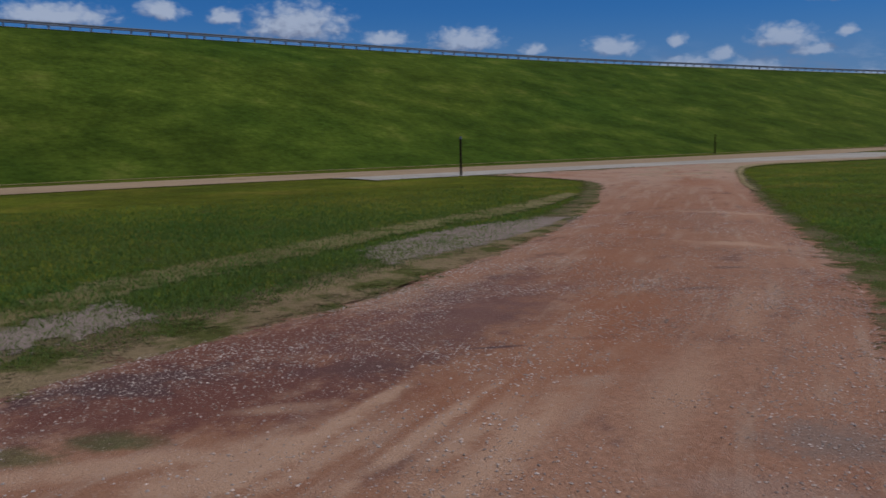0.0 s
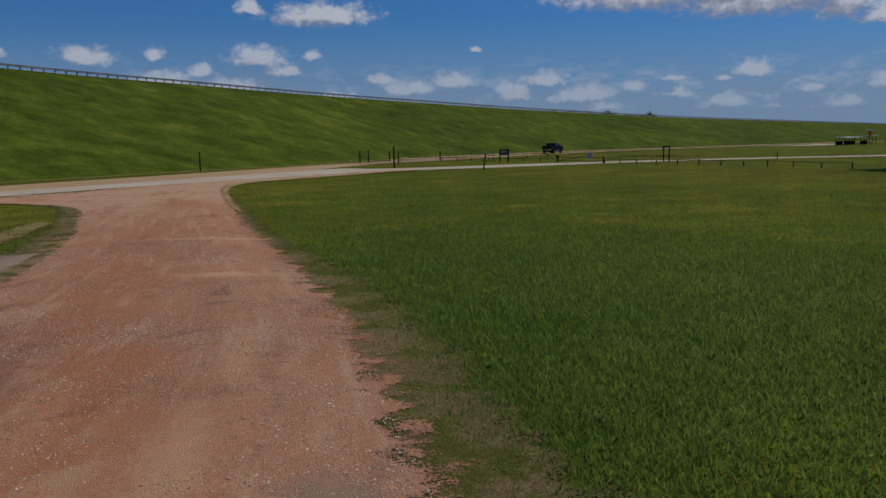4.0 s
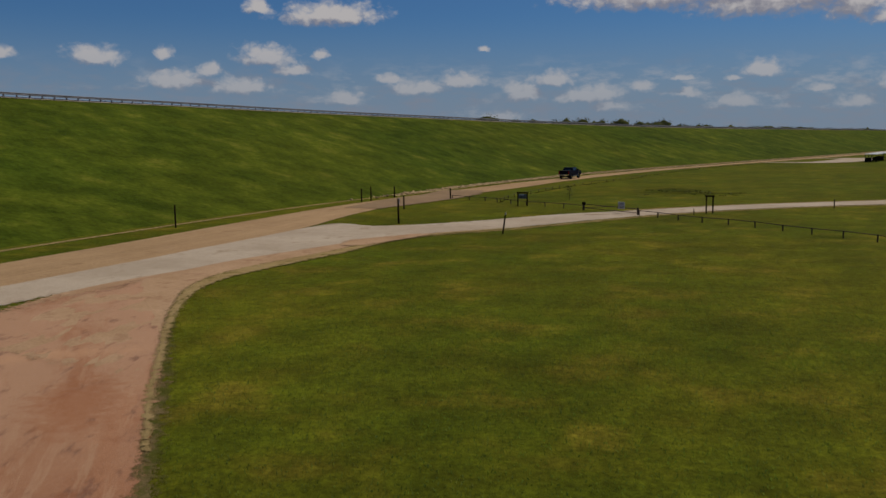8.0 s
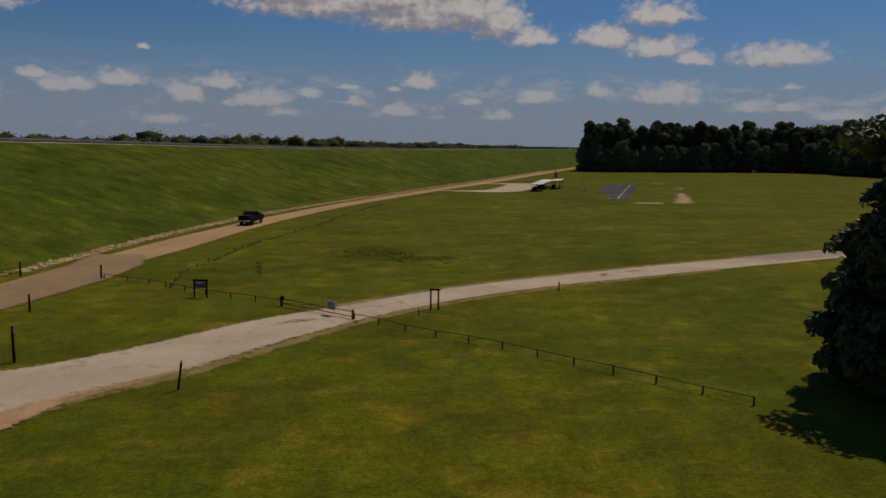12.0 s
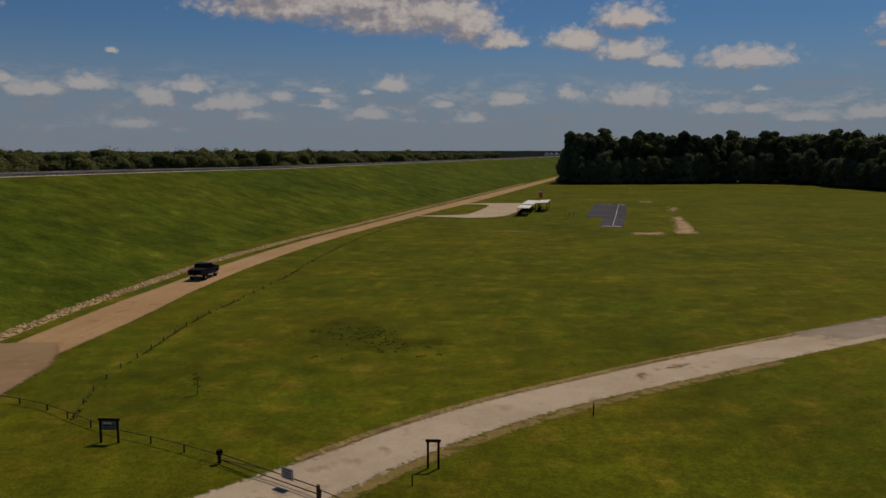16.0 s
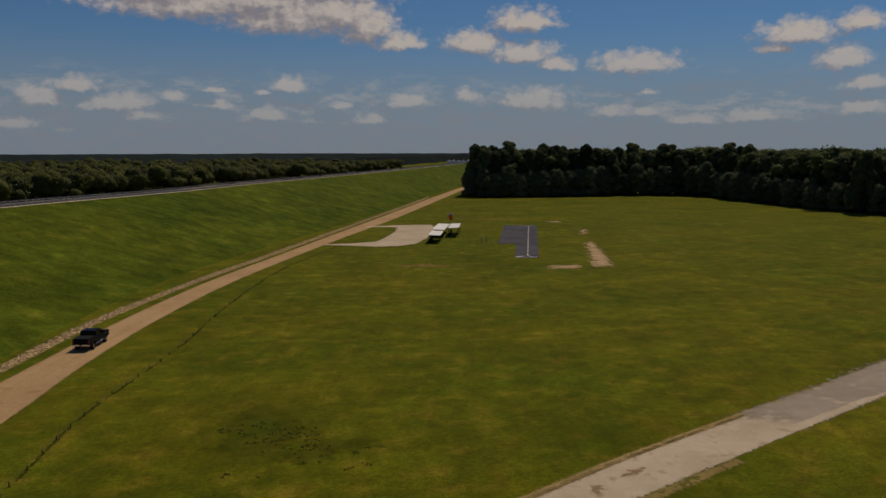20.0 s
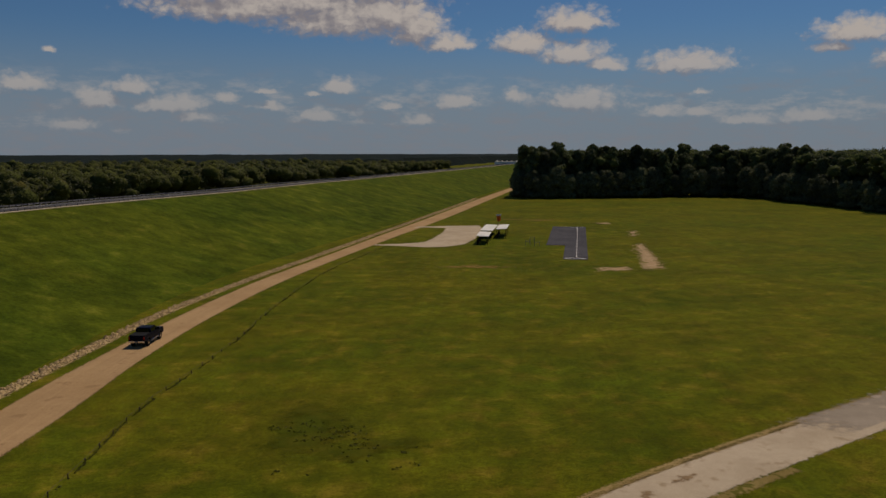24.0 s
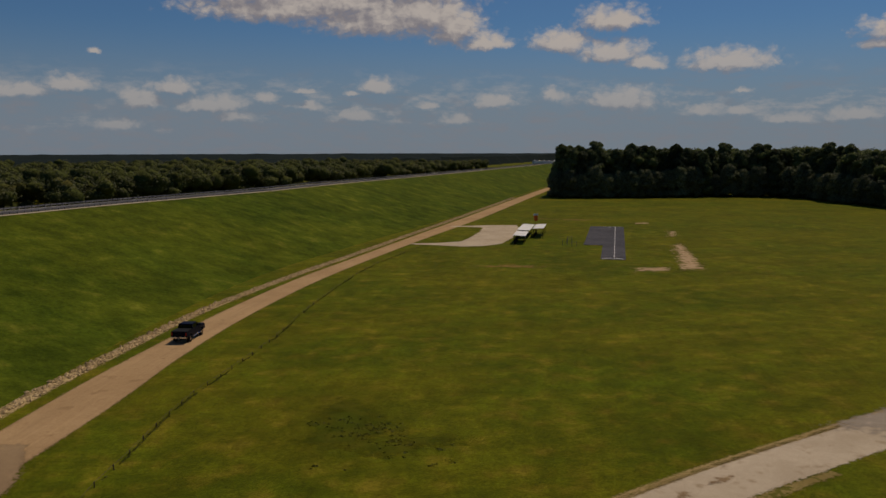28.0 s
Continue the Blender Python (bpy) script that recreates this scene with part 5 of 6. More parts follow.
def notice_frame(x, y, turn, width, height, board):
    ob = empty("notice_board", x, y, 0, turn)
    tagged(ob, "two dark timber posts carrying a weathered board" if board else "two dark timber posts joined by a top beam", "sign")
    for s in (-1, 1):
        bm = bmesh.new()
        box(bm, (0.11, 0.11, height + 0.3), (s * width / 2, 0, height / 2 - 0.15), bevel=0.01)
        part("post", bm, DARK_POST, ob)
    bm = bmesh.new()
    box(bm, (width + 0.25, 0.10, 0.14), (0, 0, height + 0.05), bevel=0.01)
    part("beam", bm, DARK_POST, ob)
    if board:
        bm = bmesh.new()
        box(bm, (width - 0.13, 0.05, 0.5), (0, 0, height - 0.3), bevel=0.008)
        p = part("board", bm, material("weathered_board", (0.16, 0.15, 0.13), (0.24, 0.225, 0.20), scales=(0.5, 3, 30)), ob, "weathered grey board")
        for k in range(3):
            bm = bmesh.new()
            box(bm, (width * (0.5 if k == 0 else 0.62), 0.008, 0.09 if k == 0 else 0.04), (-width * 0.08 if k == 0 else 0, -0.03, height - 0.15 - 0.14 * k))
            part("line", bm, WHITE_PAINT if k == 0 else DARK_POST, p)


notice_frame(-17.5, 91.3, -12, 1.0, 1.3, True)
notice_frame(0.05, 84.6, -12, 0.55, 1.45, False)


def pipe_fence(name, line, label, height=0.46, step=2.4, post_r=0.05, rail_r=0.026):
    pts = curve(line, step)
    base = pts[0]
    ob = empty(name, base[0], base[1])
    tagged(ob, label, "fence")
    bm = bmesh.new()
    rod(bm, (0, 0, -0.25), (0, 0, height), post_r, post_r, 8)
    first = part("post", bm, RUSTY, ob)
    for k, p in enumerate(pts):
        o = first if k == 0 else new("post", first.data)
        o.parent = ob
        o.matrix_basis = pose(p[0] - base[0], p[1] - base[1], 0.03 * math.sin(k * 1.7), 2 * math.sin(k * 2.1), 2 * math.cos(k * 1.3), 40 * k)
        if k:
            bm = bmesh.new()
            a, b = pts[k - 1] - base, p - base
            rod(bm, (*a, height - 0.04 + 0.03 * math.sin((k - 1) * 1.7)), (*b, height - 0.04 + 0.03 * math.sin(k * 1.7)), rail_r, rail_r, 6)
            part("rail", bm, RUSTY, ob)
    return ob


pipe_fence("pipe_fence", [(-5.8, 81.8), (-2.3, 77.6), (1.1, 74.3), (4.3, 70.7), (7.4, 66.8), (10.5, 62.9), (12.1, 61)], "low rusty pipe barrier fence in the grass")
pipe_fence("pipe_fence", [(-11.1, 87.3), (-14.7, 90.4), (-17.6, 92.6), (-20.6, 95.6), (-23.4, 98.6), (-27.3, 101.0)], "low rusty pipe barrier fence beside the gate")
pipe_fence("wire_fence", [(-20.7, 96), (-21.0, 102), (-20.6, 107.5), (-19.6, 112.5), (-18.2, 121), (-16.4, 129), (-14.1, 136), (-9.4, 152), (-3.6, 176), (7, 210), (22, 243)], "low fence line of short posts along the road", height=0.40, step=3.0, post_r=0.04, rail_r=0.012)
weed_line = curve([(-20.7, 96), (-21.0, 102), (-20.6, 107.5), (-19.6, 112.5), (-18.2, 121), (-16.4, 129), (-14.1, 136), (-9.4, 152), (-3.6, 176), (7, 210), (22, 243)], 0.22)


def build_gate():
    a, b = Vector((-11.0, 87.1, 0)), Vector((-5.9, 81.8, 0))
    ob = empty("pipe_gate", a.x, a.y)
    tagged(ob, "closed rusty pipe gate across the access road", "gate")
    d = b - a
    for p in (Vector((0, 0, 0)), d):
        bm = bmesh.new()
        rod(bm, p + Vector((0, 0, -0.3)), p + Vector((0, 0, 0.68)), 0.085, 0.085, 12)
        part("gate_post", bm, RUSTY, ob)
    for z in (0.22, 0.56):
        bm = bmesh.new()
        rod(bm, Vector((0, 0, z)), d + Vector((0, 0, z)), 0.03, 0.03, 8)
        part("bar", bm, RUSTY, ob)
    bm = bmesh.new()
    rod(bm, Vector((0, 0, 0.22)), d * 0.5 + Vector((0, 0, 0.56)), 0.022, 0.022, 8)
    part("brace", bm, RUSTY, ob)
    bm = bmesh.new()
    box(bm, (0.32, 0.26, 0.26), (0, 0, 0.62), bevel=0.03)
    part("lock_box", bm, DARK_POST, ob)
    at = d * 0.72
    sign = empty("gate_sign", a.x + at.x, a.y + at.y, 0, math.degrees(math.atan2(d.y, d.x)))
    tagged(sign, "pale grey rectangular sign hung on the gate", "sign")
    bm = bmesh.new()
    box(bm, (0.85, 0.03, 0.6), (0, -0.06, 0.75), bevel=0.01)
    p = part("board", bm, material("pale_sign", (0.42, 0.43, 0.45), (0.52, 0.53, 0.55), scales=(0.5, 3, 30), rough=0.6), sign)
    for k in range(4):
        bm = bmesh.new()
        box(bm, (0.62, 0.006, 0.05), (0, -0.078, 0.93 - 0.12 * k))
        part("line", bm, DARK_POST, p)


build_gate()


# ---- shelters at the flying field ----
ROOF = material("white_roof_sheet", (0.62, 0.61, 0.58), (0.74, 0.73, 0.70), scales=(0.2, 1.2, 12.0), rough=0.55, bump=0.1)
ORANGE = material("orange_cloth", (0.75, 0.20, 0.03), (0.85, 0.28, 0.05), scales=(0.5, 2.0, 15.0), rough=0.8, translucent=0.5)


def shelter(x, y, turn, w, l, h, tilt):
    ob = empty("shelter", x, y, 0, turn)
    tagged(ob, "open shelter with a flat white metal roof", "shelter", group="flying field shelters")
    bm = bmesh.new()
    box(bm, (w, l, 0.12), (0, 0, h), rot=(0, tilt, 0), bevel=0.02)
    roof = part("roof", bm, ROOF, ob)
    for k in range(int(w / 0.75)):
        bm = bmesh.new()
        xx = -w / 2 + 0.4 + 0.75 * k
        box(bm, (0.06, l - 0.04, 0.05), (xx, 0, h + 0.08 - xx * math.tan(radians(tilt))))
        part("seam", bm, ROOF, roof)
    for sx in (-1, 1):
        for k in range(3):
            bm = bmesh.new()
            xx = sx * (w / 2 - 0.3)
            top = h - xx * math.tan(radians(tilt)) - 0.05
            box(bm, (0.12, 0.12, top + 0.2), (xx, (k - 1) * (l / 2 - 0.35), top / 2 - 0.1))
            part("post", bm, DARK_POST, ob)
    bm = bmesh.new()
    box(bm, (w * 0.7, 0.7, 0.07), (0, 0, 0.75), bevel=0.01)
    box(bm, (0.1, 0.5, 0.75), (-w * 0.25, 0, 0.37))
    box(bm, (0.1, 0.5, 0.75), (w * 0.25, 0, 0.37))
    part("bench_table", bm, DARK_POST, ob)
    bm = bmesh.new()
    box(bm, (0.08, l - 0.6, 1.1), (-w / 2 + 0.35, 0, 0.55))
    part("side_screen", bm, DARK_POST, ob)


shelter(48.6, 249.8, -20, 3.1, 11.4, 2.1, 2)
shelter(54.6, 266.0, -21, 3.3, 18.0, 2.15, 2)
shelter(57.8, 264.0, -20, 2.9, 13.2, 2.5, -3)


def windsock(x, y):
    ob = empty("windsock", x, y)
    tagged(ob, "orange and white windsock hanging on a pole", "windsock")
    bm = bmesh.new()
    rod(bm, (0, 0, -0.2), (0, 0, 4.4), 0.06, 0.04, 8)
    part("pole", bm, STEEL, ob)
    for k in range(4):
        bm = bmesh.new()
        r = 0.72 - 0.07 * k
        rod(bm, (0.1, -0.05 - 0.1 * k, 4.4 - 0.5 * k), (0.1, -0.15 - 0.1 * k, 3.9 - 0.5 * k), r, r - 0.07, 14)
        part("band", bm, WHITE_PAINT if k == 0 else ORANGE, ob)


windsock(62.2, 283)
for k, (x, y) in enumerate([(58.5, 238), (57.2, 241), (59.6, 245), (61.5, 250)]):
    o = empty("pilot_stand", x, y)
    tagged(o, "thin pale stake frame beside the runway", "stand", group="pilot stands")
    for s in (-0.6, 0.6):
        bm = bmesh.new()
        rod(bm, (s, 0, -0.1), (s, 0, 1.2), 0.04, 0.04, 6)
        part("stake", bm, STEEL, o)
    bm = bmesh.new()
    rod(bm, (-0.6, 0, 1.0), (0.6, 0, 1.0), 0.035, 0.035, 6)
    part("crossbar", bm, STEEL, o)


# ---- the pickup ----
PAINT = material("dark_blue_paint", (0.003, 0.004, 0.012), (0.005, 0.006, 0.016), scales=(0.3, 2.0, 20.0), rough=0.45, bump=0.0, coat=0.03, object_space=True)
PAINT.node_tree.nodes["Principled BSDF"].inputs["Specular IOR Level"].default_value = 0.05
TYRE = material("tyre_rubber", (0.012, 0.012, 0.012), (0.022, 0.022, 0.022), scales=(0.5, 3.0, 40.0), rough=0.85, bump=0.3, object_space=True)
CHROME = material("chrome", (0.55, 0.55, 0.57), (0.62, 0.62, 0.64), scales=(0.5, 3.0, 30.0), rough=0.18, bump=0.0, metal=1.0, object_space=True)
TRIM = material("black_trim", (0.012, 0.012, 0.012), (0.02, 0.02, 0.02), scales=(0.5, 3.0, 30.0), rough=0.6, bump=0.1, object_space=True)
TRIM.node_tree.nodes["Principled BSDF"].inputs["Specular IOR Level"].default_value = 0.08
PANE = glass_material("tinted_glass", (0.004, 0.005, 0.008))
PANE.node_tree.nodes["Principled BSDF"].inputs["Specular IOR Level"].default_value = 0.15
RED_LENS = material("red_lens", (0.30, 0.012, 0.010), (0.36, 0.02, 0.015), scales=(0.5, 3.0, 30.0), rough=0.2, bump=0.0, object_space=True)
CLEAR_LENS = material("clear_lens", (0.5, 0.5, 0.5), (0.6, 0.6, 0.6), scales=(0.5, 3.0, 30.0), rough=0.15, bump=0.0, object_space=True)


def prism(profile, y0, y1, bevel=0.03, top_in=0.0, z_in=0.0):
    """A body from a side outline (x, z), from y0 to y1, whose points over z_in lean in by top_in."""
    bm = bmesh.new()
    def lean(z, y):
        return y * (1 - top_in * max(0.0, z - z_in))
    a = [bm.verts.new((x, lean(z, y0), z)) for x, z in profile]
    b = [bm.verts.new((x, lean(z, y1), z)) for x, z in profile]
    bm.faces.new(a)
    bm.faces.new(b[::-1])
    n = len(profile)
    for i in range(n):
        bm.faces.new((a[i], b[i], b[(i + 1) % n], a[(i + 1) % n]))
    if bevel:
        bmesh.ops.recalc_face_normals(bm, faces=bm.faces)
        bmesh.ops.bevel(bm, geom=[e for e in bm.edges], offset=bevel, segments=2, affect="EDGES", clamp_overlap=True)
    return bm


def pickup(x, y, turn):
    """A crew-cab pickup, its nose to +x before the turn."""
    car = empty("pickup_truck", x, y, 0.06, turn)
    tagged(car, "lifted dark blue crew-cab pickup on the gravel road", "truck")
    W = 0.98
    lower = [(-2.95, 0.75), (-2.3, 0.62), (-2.2, 0.98), (-1.45, 0.98), (-1.35, 0.60), (1.35, 0.60), (1.42, 0.98), (2.2, 0.98), (2.32, 0.62), (2.9, 0.66), (2.95, 1.2), (2.8, 1.33), (1.25, 1.38), (-0.95, 1.34), (-0.95, 1.38), (-2.95, 1.38)]
    part("body", prism(lower, -W, W, 0.04, 0.05, 1.0), PAINT, car)
    cab = [(-0.98, 1.32), (-0.92, 1.86), (-0.80, 1.94), (0.55, 1.93), (0.75, 1.88), (1.45, 1.36)]
    cabin = part("cab", prism(cab, -0.93, 0.93, 0.035, 0.22, 1.35), PAINT, car)
    for s in (-1, 1):
        for x0, x1 in ((-0.78, 0.08), (0.18, 0.98)):
            bm = bmesh.new()
            slant = 0.38 if x1 > 0.5 else 0.0
            ps = [(x0, 1.42), (x1 + 0.05, 1.42), (x1 - slant, 1.84), (x0 + 0.03, 1.84)]
            vs = [bm.verts.new((px, s * (0.93 * (1 - 0.22 * (pz - 1.35)) + 0.006), pz)) for px, pz in ps]
            f = bm.faces.new(vs)
            r = bmesh.ops.extrude_face_region(bm, geom=[f])
            bmesh.ops.translate(bm, vec=(0, -s * 0.02, 0), verts=[v for v in r["geom"] if isinstance(v, bmesh.types.BMVert)])
            part("side_window", bm, PANE, cabin)
        bm = bmesh.new()
        box(bm, (0.16, 0.22, 0.24), (1.08, s * 1.06, 1.5), bevel=0.03)
        part("mirror", bm, TRIM, car)
        for xx in (0.12, 1.02):
            bm = bmesh.new()
            box(bm, (0.16, 0.03, 0.03), (xx - 0.12, s * 0.985, 1.22), bevel=0.008)
            part("door_handle", bm, TRIM, car)
        bm = bmesh.new()
        rod(bm, (-1.2, s * 1.0, 0.52), (1.25, s * 1.0, 0.52), 0.045, 0.045, 10)
        part("side_step", bm, CHROME, car, "bright tubular side step")
        for xx in (-1.85, 1.82):
            bm = bmesh.new()
            for k in range(14):
                a0, a1 = math.pi * k / 14, math.pi * (k + 1) / 14
                rod(bm, (xx + 0.5 * math.cos(a0), s * 0.985, 0.56 + 0.5 * math.sin(a0)), (xx + 0.5 * math.cos(a1), s * 0.985, 0.56 + 0.5 * math.sin(a1)), 0.045, 0.045, 6)
            part("wheel_arch", bm, TRIM, car)
            wheel = new("wheel")
            wheel.parent = car
            wheel.matrix_basis = pose(xx, s * 0.86, 0.42)
            bm = bmesh.new()
            prof = [(0.24, 0.15), (0.40, 0.15), (0.425, 0.11), (0.43, 0), (0.425, -0.11), (0.40, -0.15), (0.24, -0.15)]
            rings = [[bm.verts.new((r * math.cos(a), w, r * math.sin(a))) for r, w in prof] for a in np.linspace(0, 2 * math.pi, 33)[:-1]]
            for i in range(32):
                for k in range(len(prof) - 1):
                    bm.faces.new((rings[i][k], rings[i][k + 1], rings[(i + 1) % 32][k + 1], rings[(i + 1) % 32][k]))
            part("tyre", bm, TYRE, wheel)
            bm = bmesh.new()
            rod(bm, (0, -0.10, 0), (0, 0.10, 0), 0.25, 0.25, 24)
            for k in range(6):
                a = k * math.pi / 3
                box(bm, (0.06, 0.04, 0.2), (0.14 * math.sin(a), s * 0.115, 0.14 * math.cos(a)), rot=(0, math.degrees(a), 0))
            rod(bm, (0, s * 0.1, 0), (0, s * 0.14, 0), 0.06, 0.05, 12)
            part("rim", bm, CHROME, wheel)
        bm = bmesh.new()
        box(bm, (0.05, 0.16, 0.42), (-2.94, s * 0.86, 1.12), bevel=0.015)
        part("tail_light", bm, RED_LENS, car, "red tail light")
        bm = bmesh.new()
        box(bm, (0.08, 0.34, 0.22), (2.92, s * 0.72, 1.1), bevel=0.02)
        part("headlight", bm, CLEAR_LENS, car)
        bm = bmesh.new()
        box(bm, (1.75, 0.07, 0.10), (-2.0, s * 0.90, 1.40), bevel=0.02)
        part("bed_rail", bm, TRIM, car)
    bm = bmesh.new()
    vs = [bm.verts.new(v) for v in ((1.36, -0.82, 1.42), (1.36, 0.82, 1.42), (0.80, 0.72, 1.86), (0.80, -0.72, 1.86))]
    f = bm.faces.new(vs)
    r = bmesh.ops.extrude_face_region(bm, geom=[f])
    bmesh.ops.translate(bm, vec=(0.03, 0, 0.025), verts=[v for v in r["geom"] if isinstance(v, bmesh.types.BMVert)])
    part("windscreen", bm, PANE, cabin)
    bm = bmesh.new()
    box(bm, (0.03, 1.36, 0.36), (-0.965, 0, 1.63), rot=(0, 6, 0), bevel=0.008)
    part("rear_window", bm, PANE, cabin)
    bm = bmesh.new()
    box(bm, (1.82, 1.66, 0.06), (-1.98, 0, 1.41), bevel=0.015)
    part("bed_cover", bm, TRIM, car)
    bm = bmesh.new()
    box(bm, (0.05, 1.5, 0.46), (-2.965, 0, 1.12), bevel=0.02)
    gate = part("tailgate", bm, PAINT, car)
    bm = bmesh.new()
    box(bm, (0.03, 0.26, 0.06), (-3.0, 0, 1.24), bevel=0.01)
    part("latch", bm, TRIM, gate)
    bm = bmesh.new()
    box(bm, (0.2, 1.9, 0.18), (-3.03, 0, 0.72), bevel=0.04)
    bump = part("rear_bumper", bm, CHROME, car, "chrome rear bumper")
    bm = bmesh.new()
    box(bm, (0.02, 0.32, 0.16), (-3.145, 0, 0.74), bevel=0.004)
    part("plate", bm, STEEL, bump)
    bm = bmesh.new()
    box(bm, (0.22, 1.94, 0.26), (3.0, 0, 0.74), bevel=0.05)
    part("front_bumper", bm, CHROME, car)
    bm = bmesh.new()
    box(bm, (0.06, 1.0, 0.34), (2.95, 0, 1.06), bevel=0.02)
    part("grille", bm, CHROME, car)
    bm = bmesh.new()
    rod(bm, (-2.5, 0, 0.42), (2.5, 0, 0.45), 0.12, 0.12, 8)
    rod(bm, (-1.85, -0.8, 0.42), (-1.85, 0.8, 0.42), 0.08, 0.08, 8)
    rod(bm, (1.82, -0.8, 0.42), (1.82, 0.8, 0.42), 0.08, 0.08, 8)
    part("chassis", bm, TRIM, car)


pickup(-19.9, 153.0, 76)


# ---- loose stones, rubble, grass ----
def stones(name, pts, sizes, mat, label, z, seed):
    rng = np.random.default_rng(seed)
    n = len(pts)
    unit = np.array([(1, 0, 0), (0, 1, 0), (-1, 0, 0), (0, -1, 0), (0, 0, 0.6), (0, 0, -0.5)], float)
    v = unit[None] * (0.7 + 0.6 * rng.random((n, 6, 1))) * sizes[:, None, None]
    a = rng.random(n) * 6.283
    c, s = np.cos(a)[:, None], np.sin(a)[:, None]
    v = np.stack([v[..., 0] * c - v[..., 1] * s, v[..., 0] * s + v[..., 1] * c, v[..., 2]], -1)
    v += np.c_[pts, np.zeros(n) + z][:, None]
    f = np.array([(0, 1, 4), (1, 2, 4), (2, 3, 4), (3, 0, 4), (1, 0, 5), (2, 1, 5), (3, 2, 5), (0, 3, 5)])
    faces = (np.arange(n)[:, None, None] * 6 + f[None]).reshape(-1, 3)
    return tagged(link_mesh(name, v.reshape(-1, 3), faces, mat), label, "gravel", kind="stuff")


def inside_track(rng, n, upto, keep=0.1):
    """Points on the dirt track, dense near its near end."""
    a, b = paired(RED_L, 16)[20:upto], paired(RED_R, 16)[20:upto]
    k = (rng.random(n) ** 1.3 * (len(a) - 1)).astype(int)
    u = keep + (1 - 2 * keep) * rng.random((n, 1))
    e = rng.random((n, 1))
    return (a[k] * (1 - e) + a[k + 1] * e) * (1 - u) + (b[k] * (1 - e) + b[k + 1] * e) * u


rng = np.random.default_rng(3)
pts = inside_track(rng, 80000, 110, 0.01)
clump = np.array([noise.noise((x * 0.7, y * 0.7, 8)) + 0.5 * noise.noise((x * 2.2, y * 2.2, 1)) for x, y in pts])
pts = pts[clump > -0.35 + 0.6 * rng.random(len(pts))]
near_edge = inside_track(rng, 26000, 80, 0.0)
near_edge = near_edge[edge_distance(np.vstack([paired(RED_L, 6), paired(RED_R, 6)[::-1]]), near_edge) < 1.1]
pts = np.vstack([pts, near_edge])
stones("loose_gravel", pts, 0.0035 + 0.010 * rng.random(len(pts)) ** 2.6, STONE, "scattered pale gravel on the dirt track", dirt_height(pts) + 0.003, 4)
line = curve(RUB_L, 0.33)
k = rng.integers(0, len(line), 14000)
pts = line[k] + rng.random((14000, 1)) * np.array((1.3, -0.45)) + rng.normal(size=(14000, 2)) * 0.12
pts = pts[pts[:, 1] > 96 + 50 * rng.random(len(pts))]
stones("rubble", pts, 0.06 + 0.26 * rng.random(len(pts)) ** 2, RUBBLE, "pale broken rubble along the dam foot", 0.12, 6)

TRACK_POLY = np.vstack([paired(RED_L, 6), paired(RED_R, 6)[::-1]])


def grass(name, n_try, region, centre, falloff, height, width, keep_off, seed, label):
    rng = np.random.default_rng(seed)
    x0, x1, y0, y1 = region
    pts = np.stack([x0 + (x1 - x0) * rng.random(n_try), y0 + (y1 - y0) * rng.random(n_try)], 1)
    d = np.linalg.norm(pts - np.array(centre), axis=1)
    pts = pts[rng.random(n_try) < np.exp(-((d / falloff) ** 2))]
    off = -edge_distance(TRACK_POLY, pts)
    pts, off = pts[off > keep_off], off[off > keep_off]
    pts_keep = rng.random(len(pts)) < np.clip(0.3 + (off - keep_off) / 1.1, 0, 1)
    pts, off = pts[pts_keep], off[pts_keep]
    n = len(pts)
    patch = np.array([noise.noise((x * 0.35, y * 0.35, 4)) for x, y in pts])
    h = height * (0.55 + 0.7 * rng.random(n)) * np.clip(0.45 + off / 2.5, 0.45, 1.0) * (1 + 0.35 * patch)
    a = (rng.random(n) - 0.5) * 3.0
    lean = rng.normal(size=(n, 2)) * 0.55 * h[:, None]
    w = width * (0.6 + 0.8 * rng.random(n))
    side = np.c_[np.cos(a), np.sin(a)] * w[:, None]
    base = np.c_[pts, np.full(n, 0.0)]
    p0, p1 = base.copy(), base.copy()
    p0[:, :2] -= side
    p1[:, :2] += side
    mid0, mid1 = p0.copy(), p1.copy()
    mid0[:, :2] += lean * 0.4 + side * 0.25
    mid1[:, :2] += lean * 0.4 - side * 0.25
    mid0[:, 2] = mid1[:, 2] = h * 0.6
    tip = base.copy()
    tip[:, :2] += lean
    tip[:, 2] = h
    v = np.stack([p0, p1, mid1, mid0, tip], 1).reshape(-1, 3)
    i = np.arange(n)[:, None] * 5
    faces = [tuple(q) for q in (i + np.array((0, 1, 2, 3))).tolist()] + [tuple(q) for q in (i + np.array((3, 2, 4))).tolist()]
    ob = link_mesh(name, v, faces, BLADES)
    return tagged(ob, label, "grass", kind="stuff")


grass("field_grass", 800000, (-12, 13, 1.0, 24), (0.5, 6.5), 9, 0.085, 0.0052, 0.12, 41, "short green grass blades beside the track")
grass("field_grass", 120000, (-24, 26, 10, 56), (-4, 24), 20, 0.055, 0.010, 0.2, 42, "short green grass tufts across the field")
grass("verge_grass", 330000, (-26, -5, -4, 26), (-12, 6), 8.5, 0.075, 0.0062, 0.05, 43, "short green grass blades on the verge")


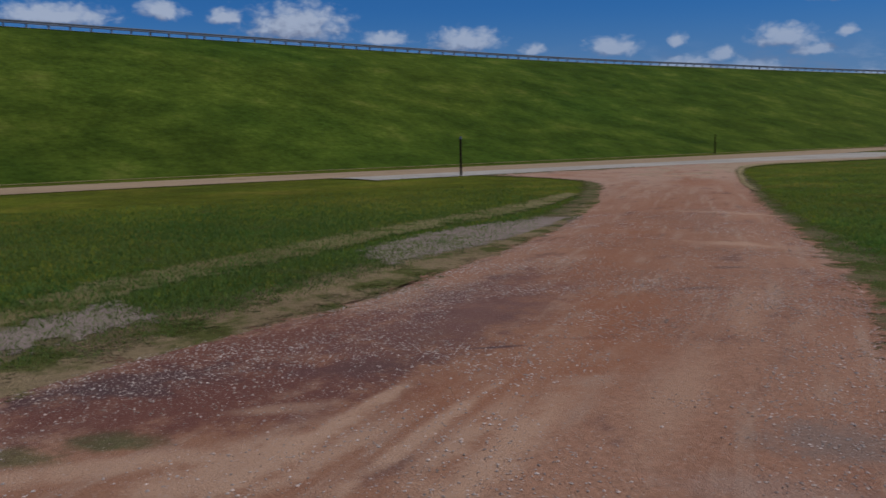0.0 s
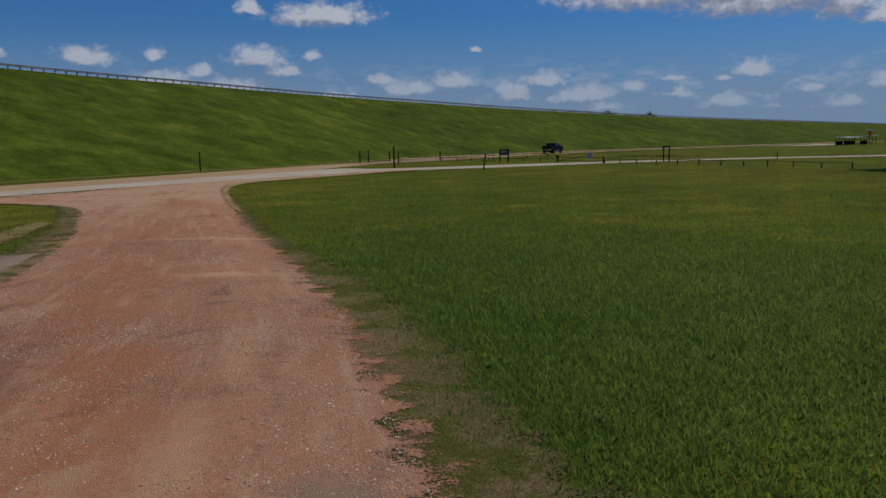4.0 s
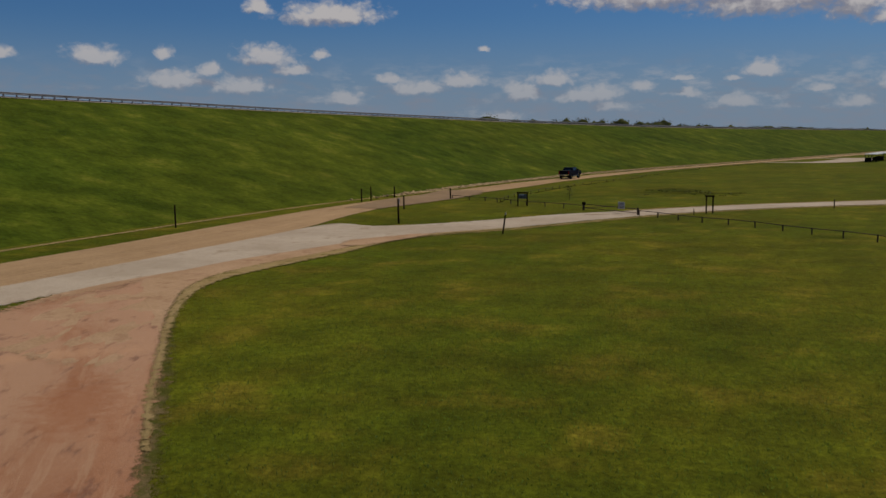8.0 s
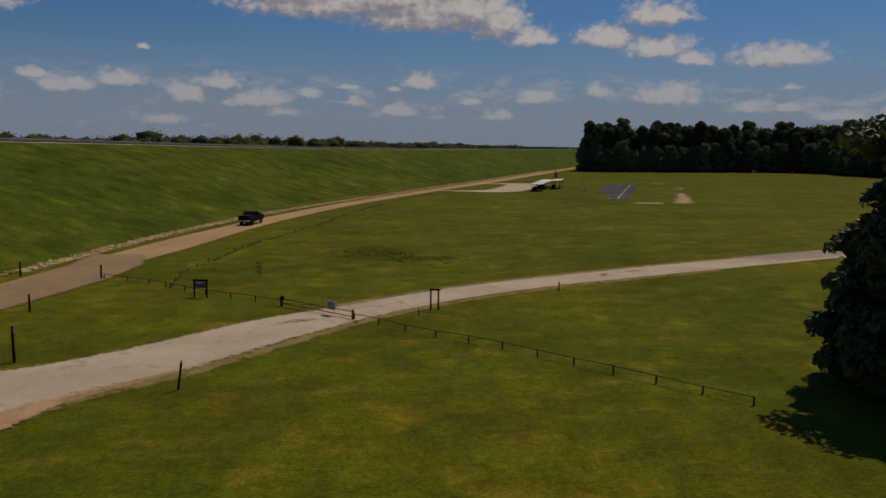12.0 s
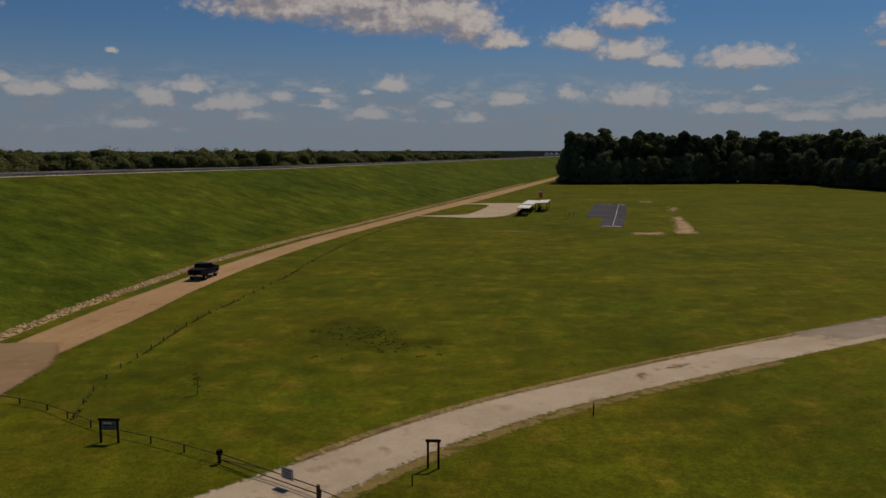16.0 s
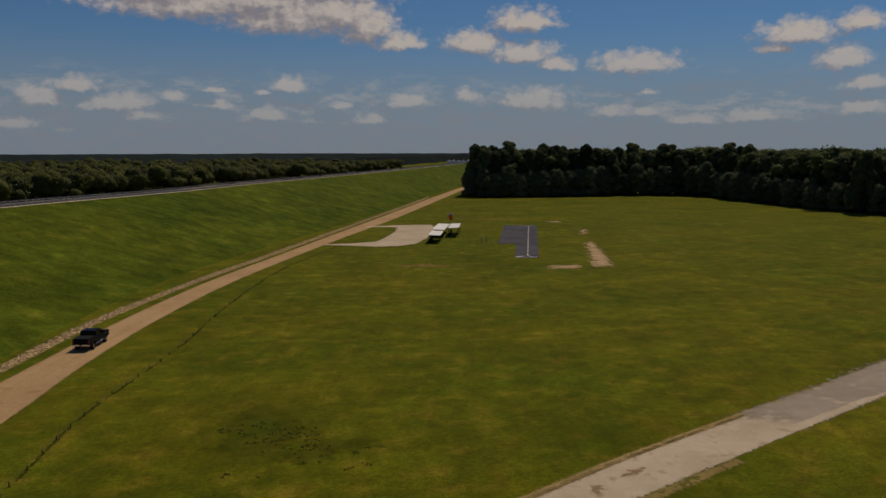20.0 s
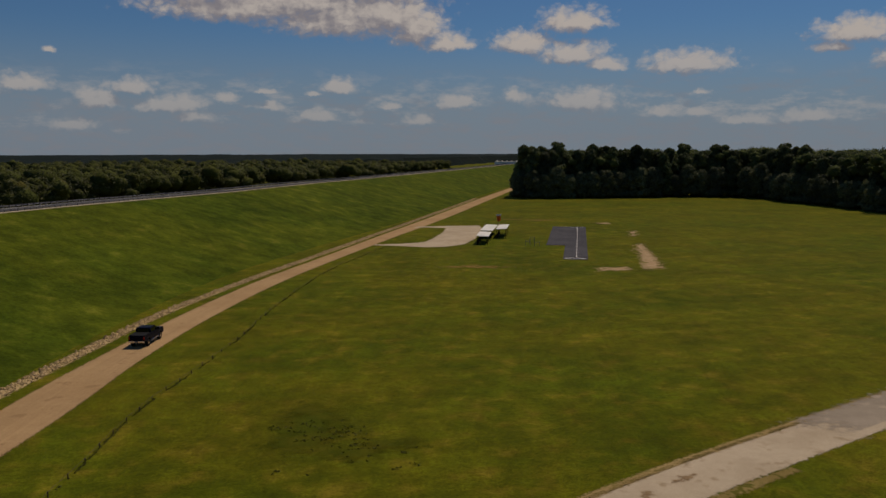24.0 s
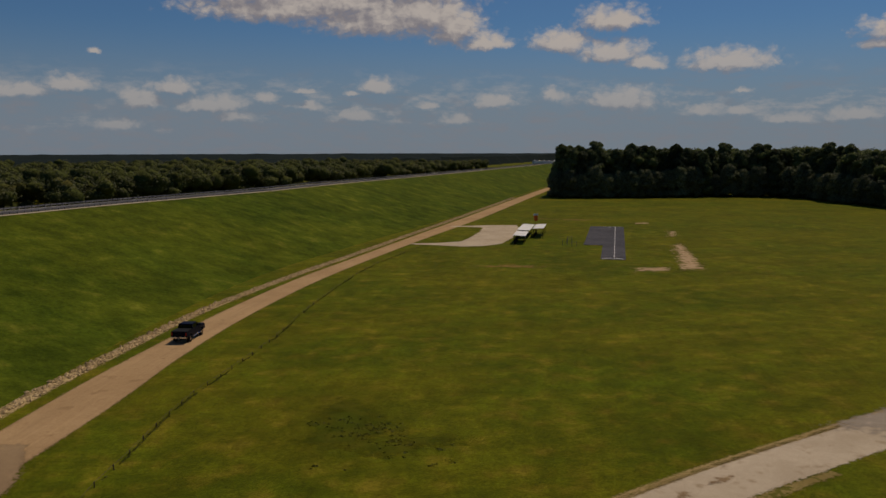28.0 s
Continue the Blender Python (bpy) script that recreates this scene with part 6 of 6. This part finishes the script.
def weeds(name, spots, radii, per, size, label, seed):
    """Low dark weed clumps over the spots, as one mesh of leaf quads."""
    rng = np.random.default_rng(seed)
    v = crown_quads(rng, [(x, y, 0.02, r) for (x, y), r in zip(spots, radii)], per, size, squash=0.28)
    v[:, 2] = np.maximum(v[:, 2], 0.01)
    return tagged(link_mesh(name, v, quads(len(v)), WEED), label, "weeds", kind="stuff")


rng = np.random.default_rng(61)
thick = np.array([noise.noise((x * 0.22, y * 0.22, 7)) + 0.6 * noise.noise((x * 0.9, y * 0.9, 2)) for x, y in weed_line])
kept = weed_line[thick > -0.1] + rng.normal(size=(int((thick > -0.1).sum()), 2)) * 0.06
weeds("fence_weeds", kept, 0.07 + 0.16 * np.clip(thick[thick > -0.1] + 0.1, 0, 0.8), 10, 0.06, "dark unmown weeds along the low fence", 62)
tries = np.stack([-7 + 12 * rng.random(3200), 107.5 + 19 * rng.random(3200)], 1)
dens = np.array([1.3 * noise.noise((x * 0.16, y * 0.11, 3)) + 0.8 * noise.noise((x * 0.6, y * 0.45, 9)) for x, y in tries])
out = np.hypot((tries[:, 0] + 1.2) / 5.6, (tries[:, 1] - 116.5) / 9.0)
keep = (dens > 0.0 + 0.6 * (out - 0.6)) & (rng.random(3200) < 0.13)
weeds("rank_weeds", tries[keep], 0.10 + 0.22 * rng.random(int(keep.sum())), 7, 0.08, "patch of darker rank weeds in the field", 63)
for k, poly in enumerate(([(-6, 114), (-3, 112.5), (-1, 115), (-0.5, 121), (-2.5, 124), (-5, 121)], [(-3, 111.5), (1.5, 110.4), (2.5, 112.6), (-1.5, 113.4)], [(1.8, 112.0), (5.2, 112.2), (4.8, 113.8), (2.0, 113.6)])):
    tagged(sheet("rank_patch", poly, DARK_GRASS, 0.010 + 0.005 * k, 0.4, 4.5), "patch of darker rank grass in the field", "grass", kind="structure")
sapling = empty("sapling", -13.85, 100.0)
tagged(sapling, "slender brownish sapling standing alone in the field", "sapling")
bm = bmesh.new()
rod(bm, (0, 0, -0.1), (0.06, 0.02, 0.9), 0.025, 0.015, 6)
rod(bm, (0.06, 0.02, 0.9), (-0.03, 0.05, 1.6), 0.015, 0.006, 6)
for k in range(7):
    a, z = k * 2.4, 0.45 + 0.15 * k
    rod(bm, (0.03, 0.02, z), (0.03 + 0.2 * math.cos(a), 0.02 + 0.2 * math.sin(a), z + 0.18), 0.009, 0.004, 5)
part("stem", bm, BARK, sapling)
rng = np.random.default_rng(53)
v = crown_quads(rng, [(0.15 * math.cos(k * 2.4), 0.15 * math.sin(k * 2.4), 0.55 + 0.13 * k, 0.17) for k in range(8)], 9, 0.05)
link_mesh("leaves", v, quads(len(v)), OAK_LEAF, sapling)
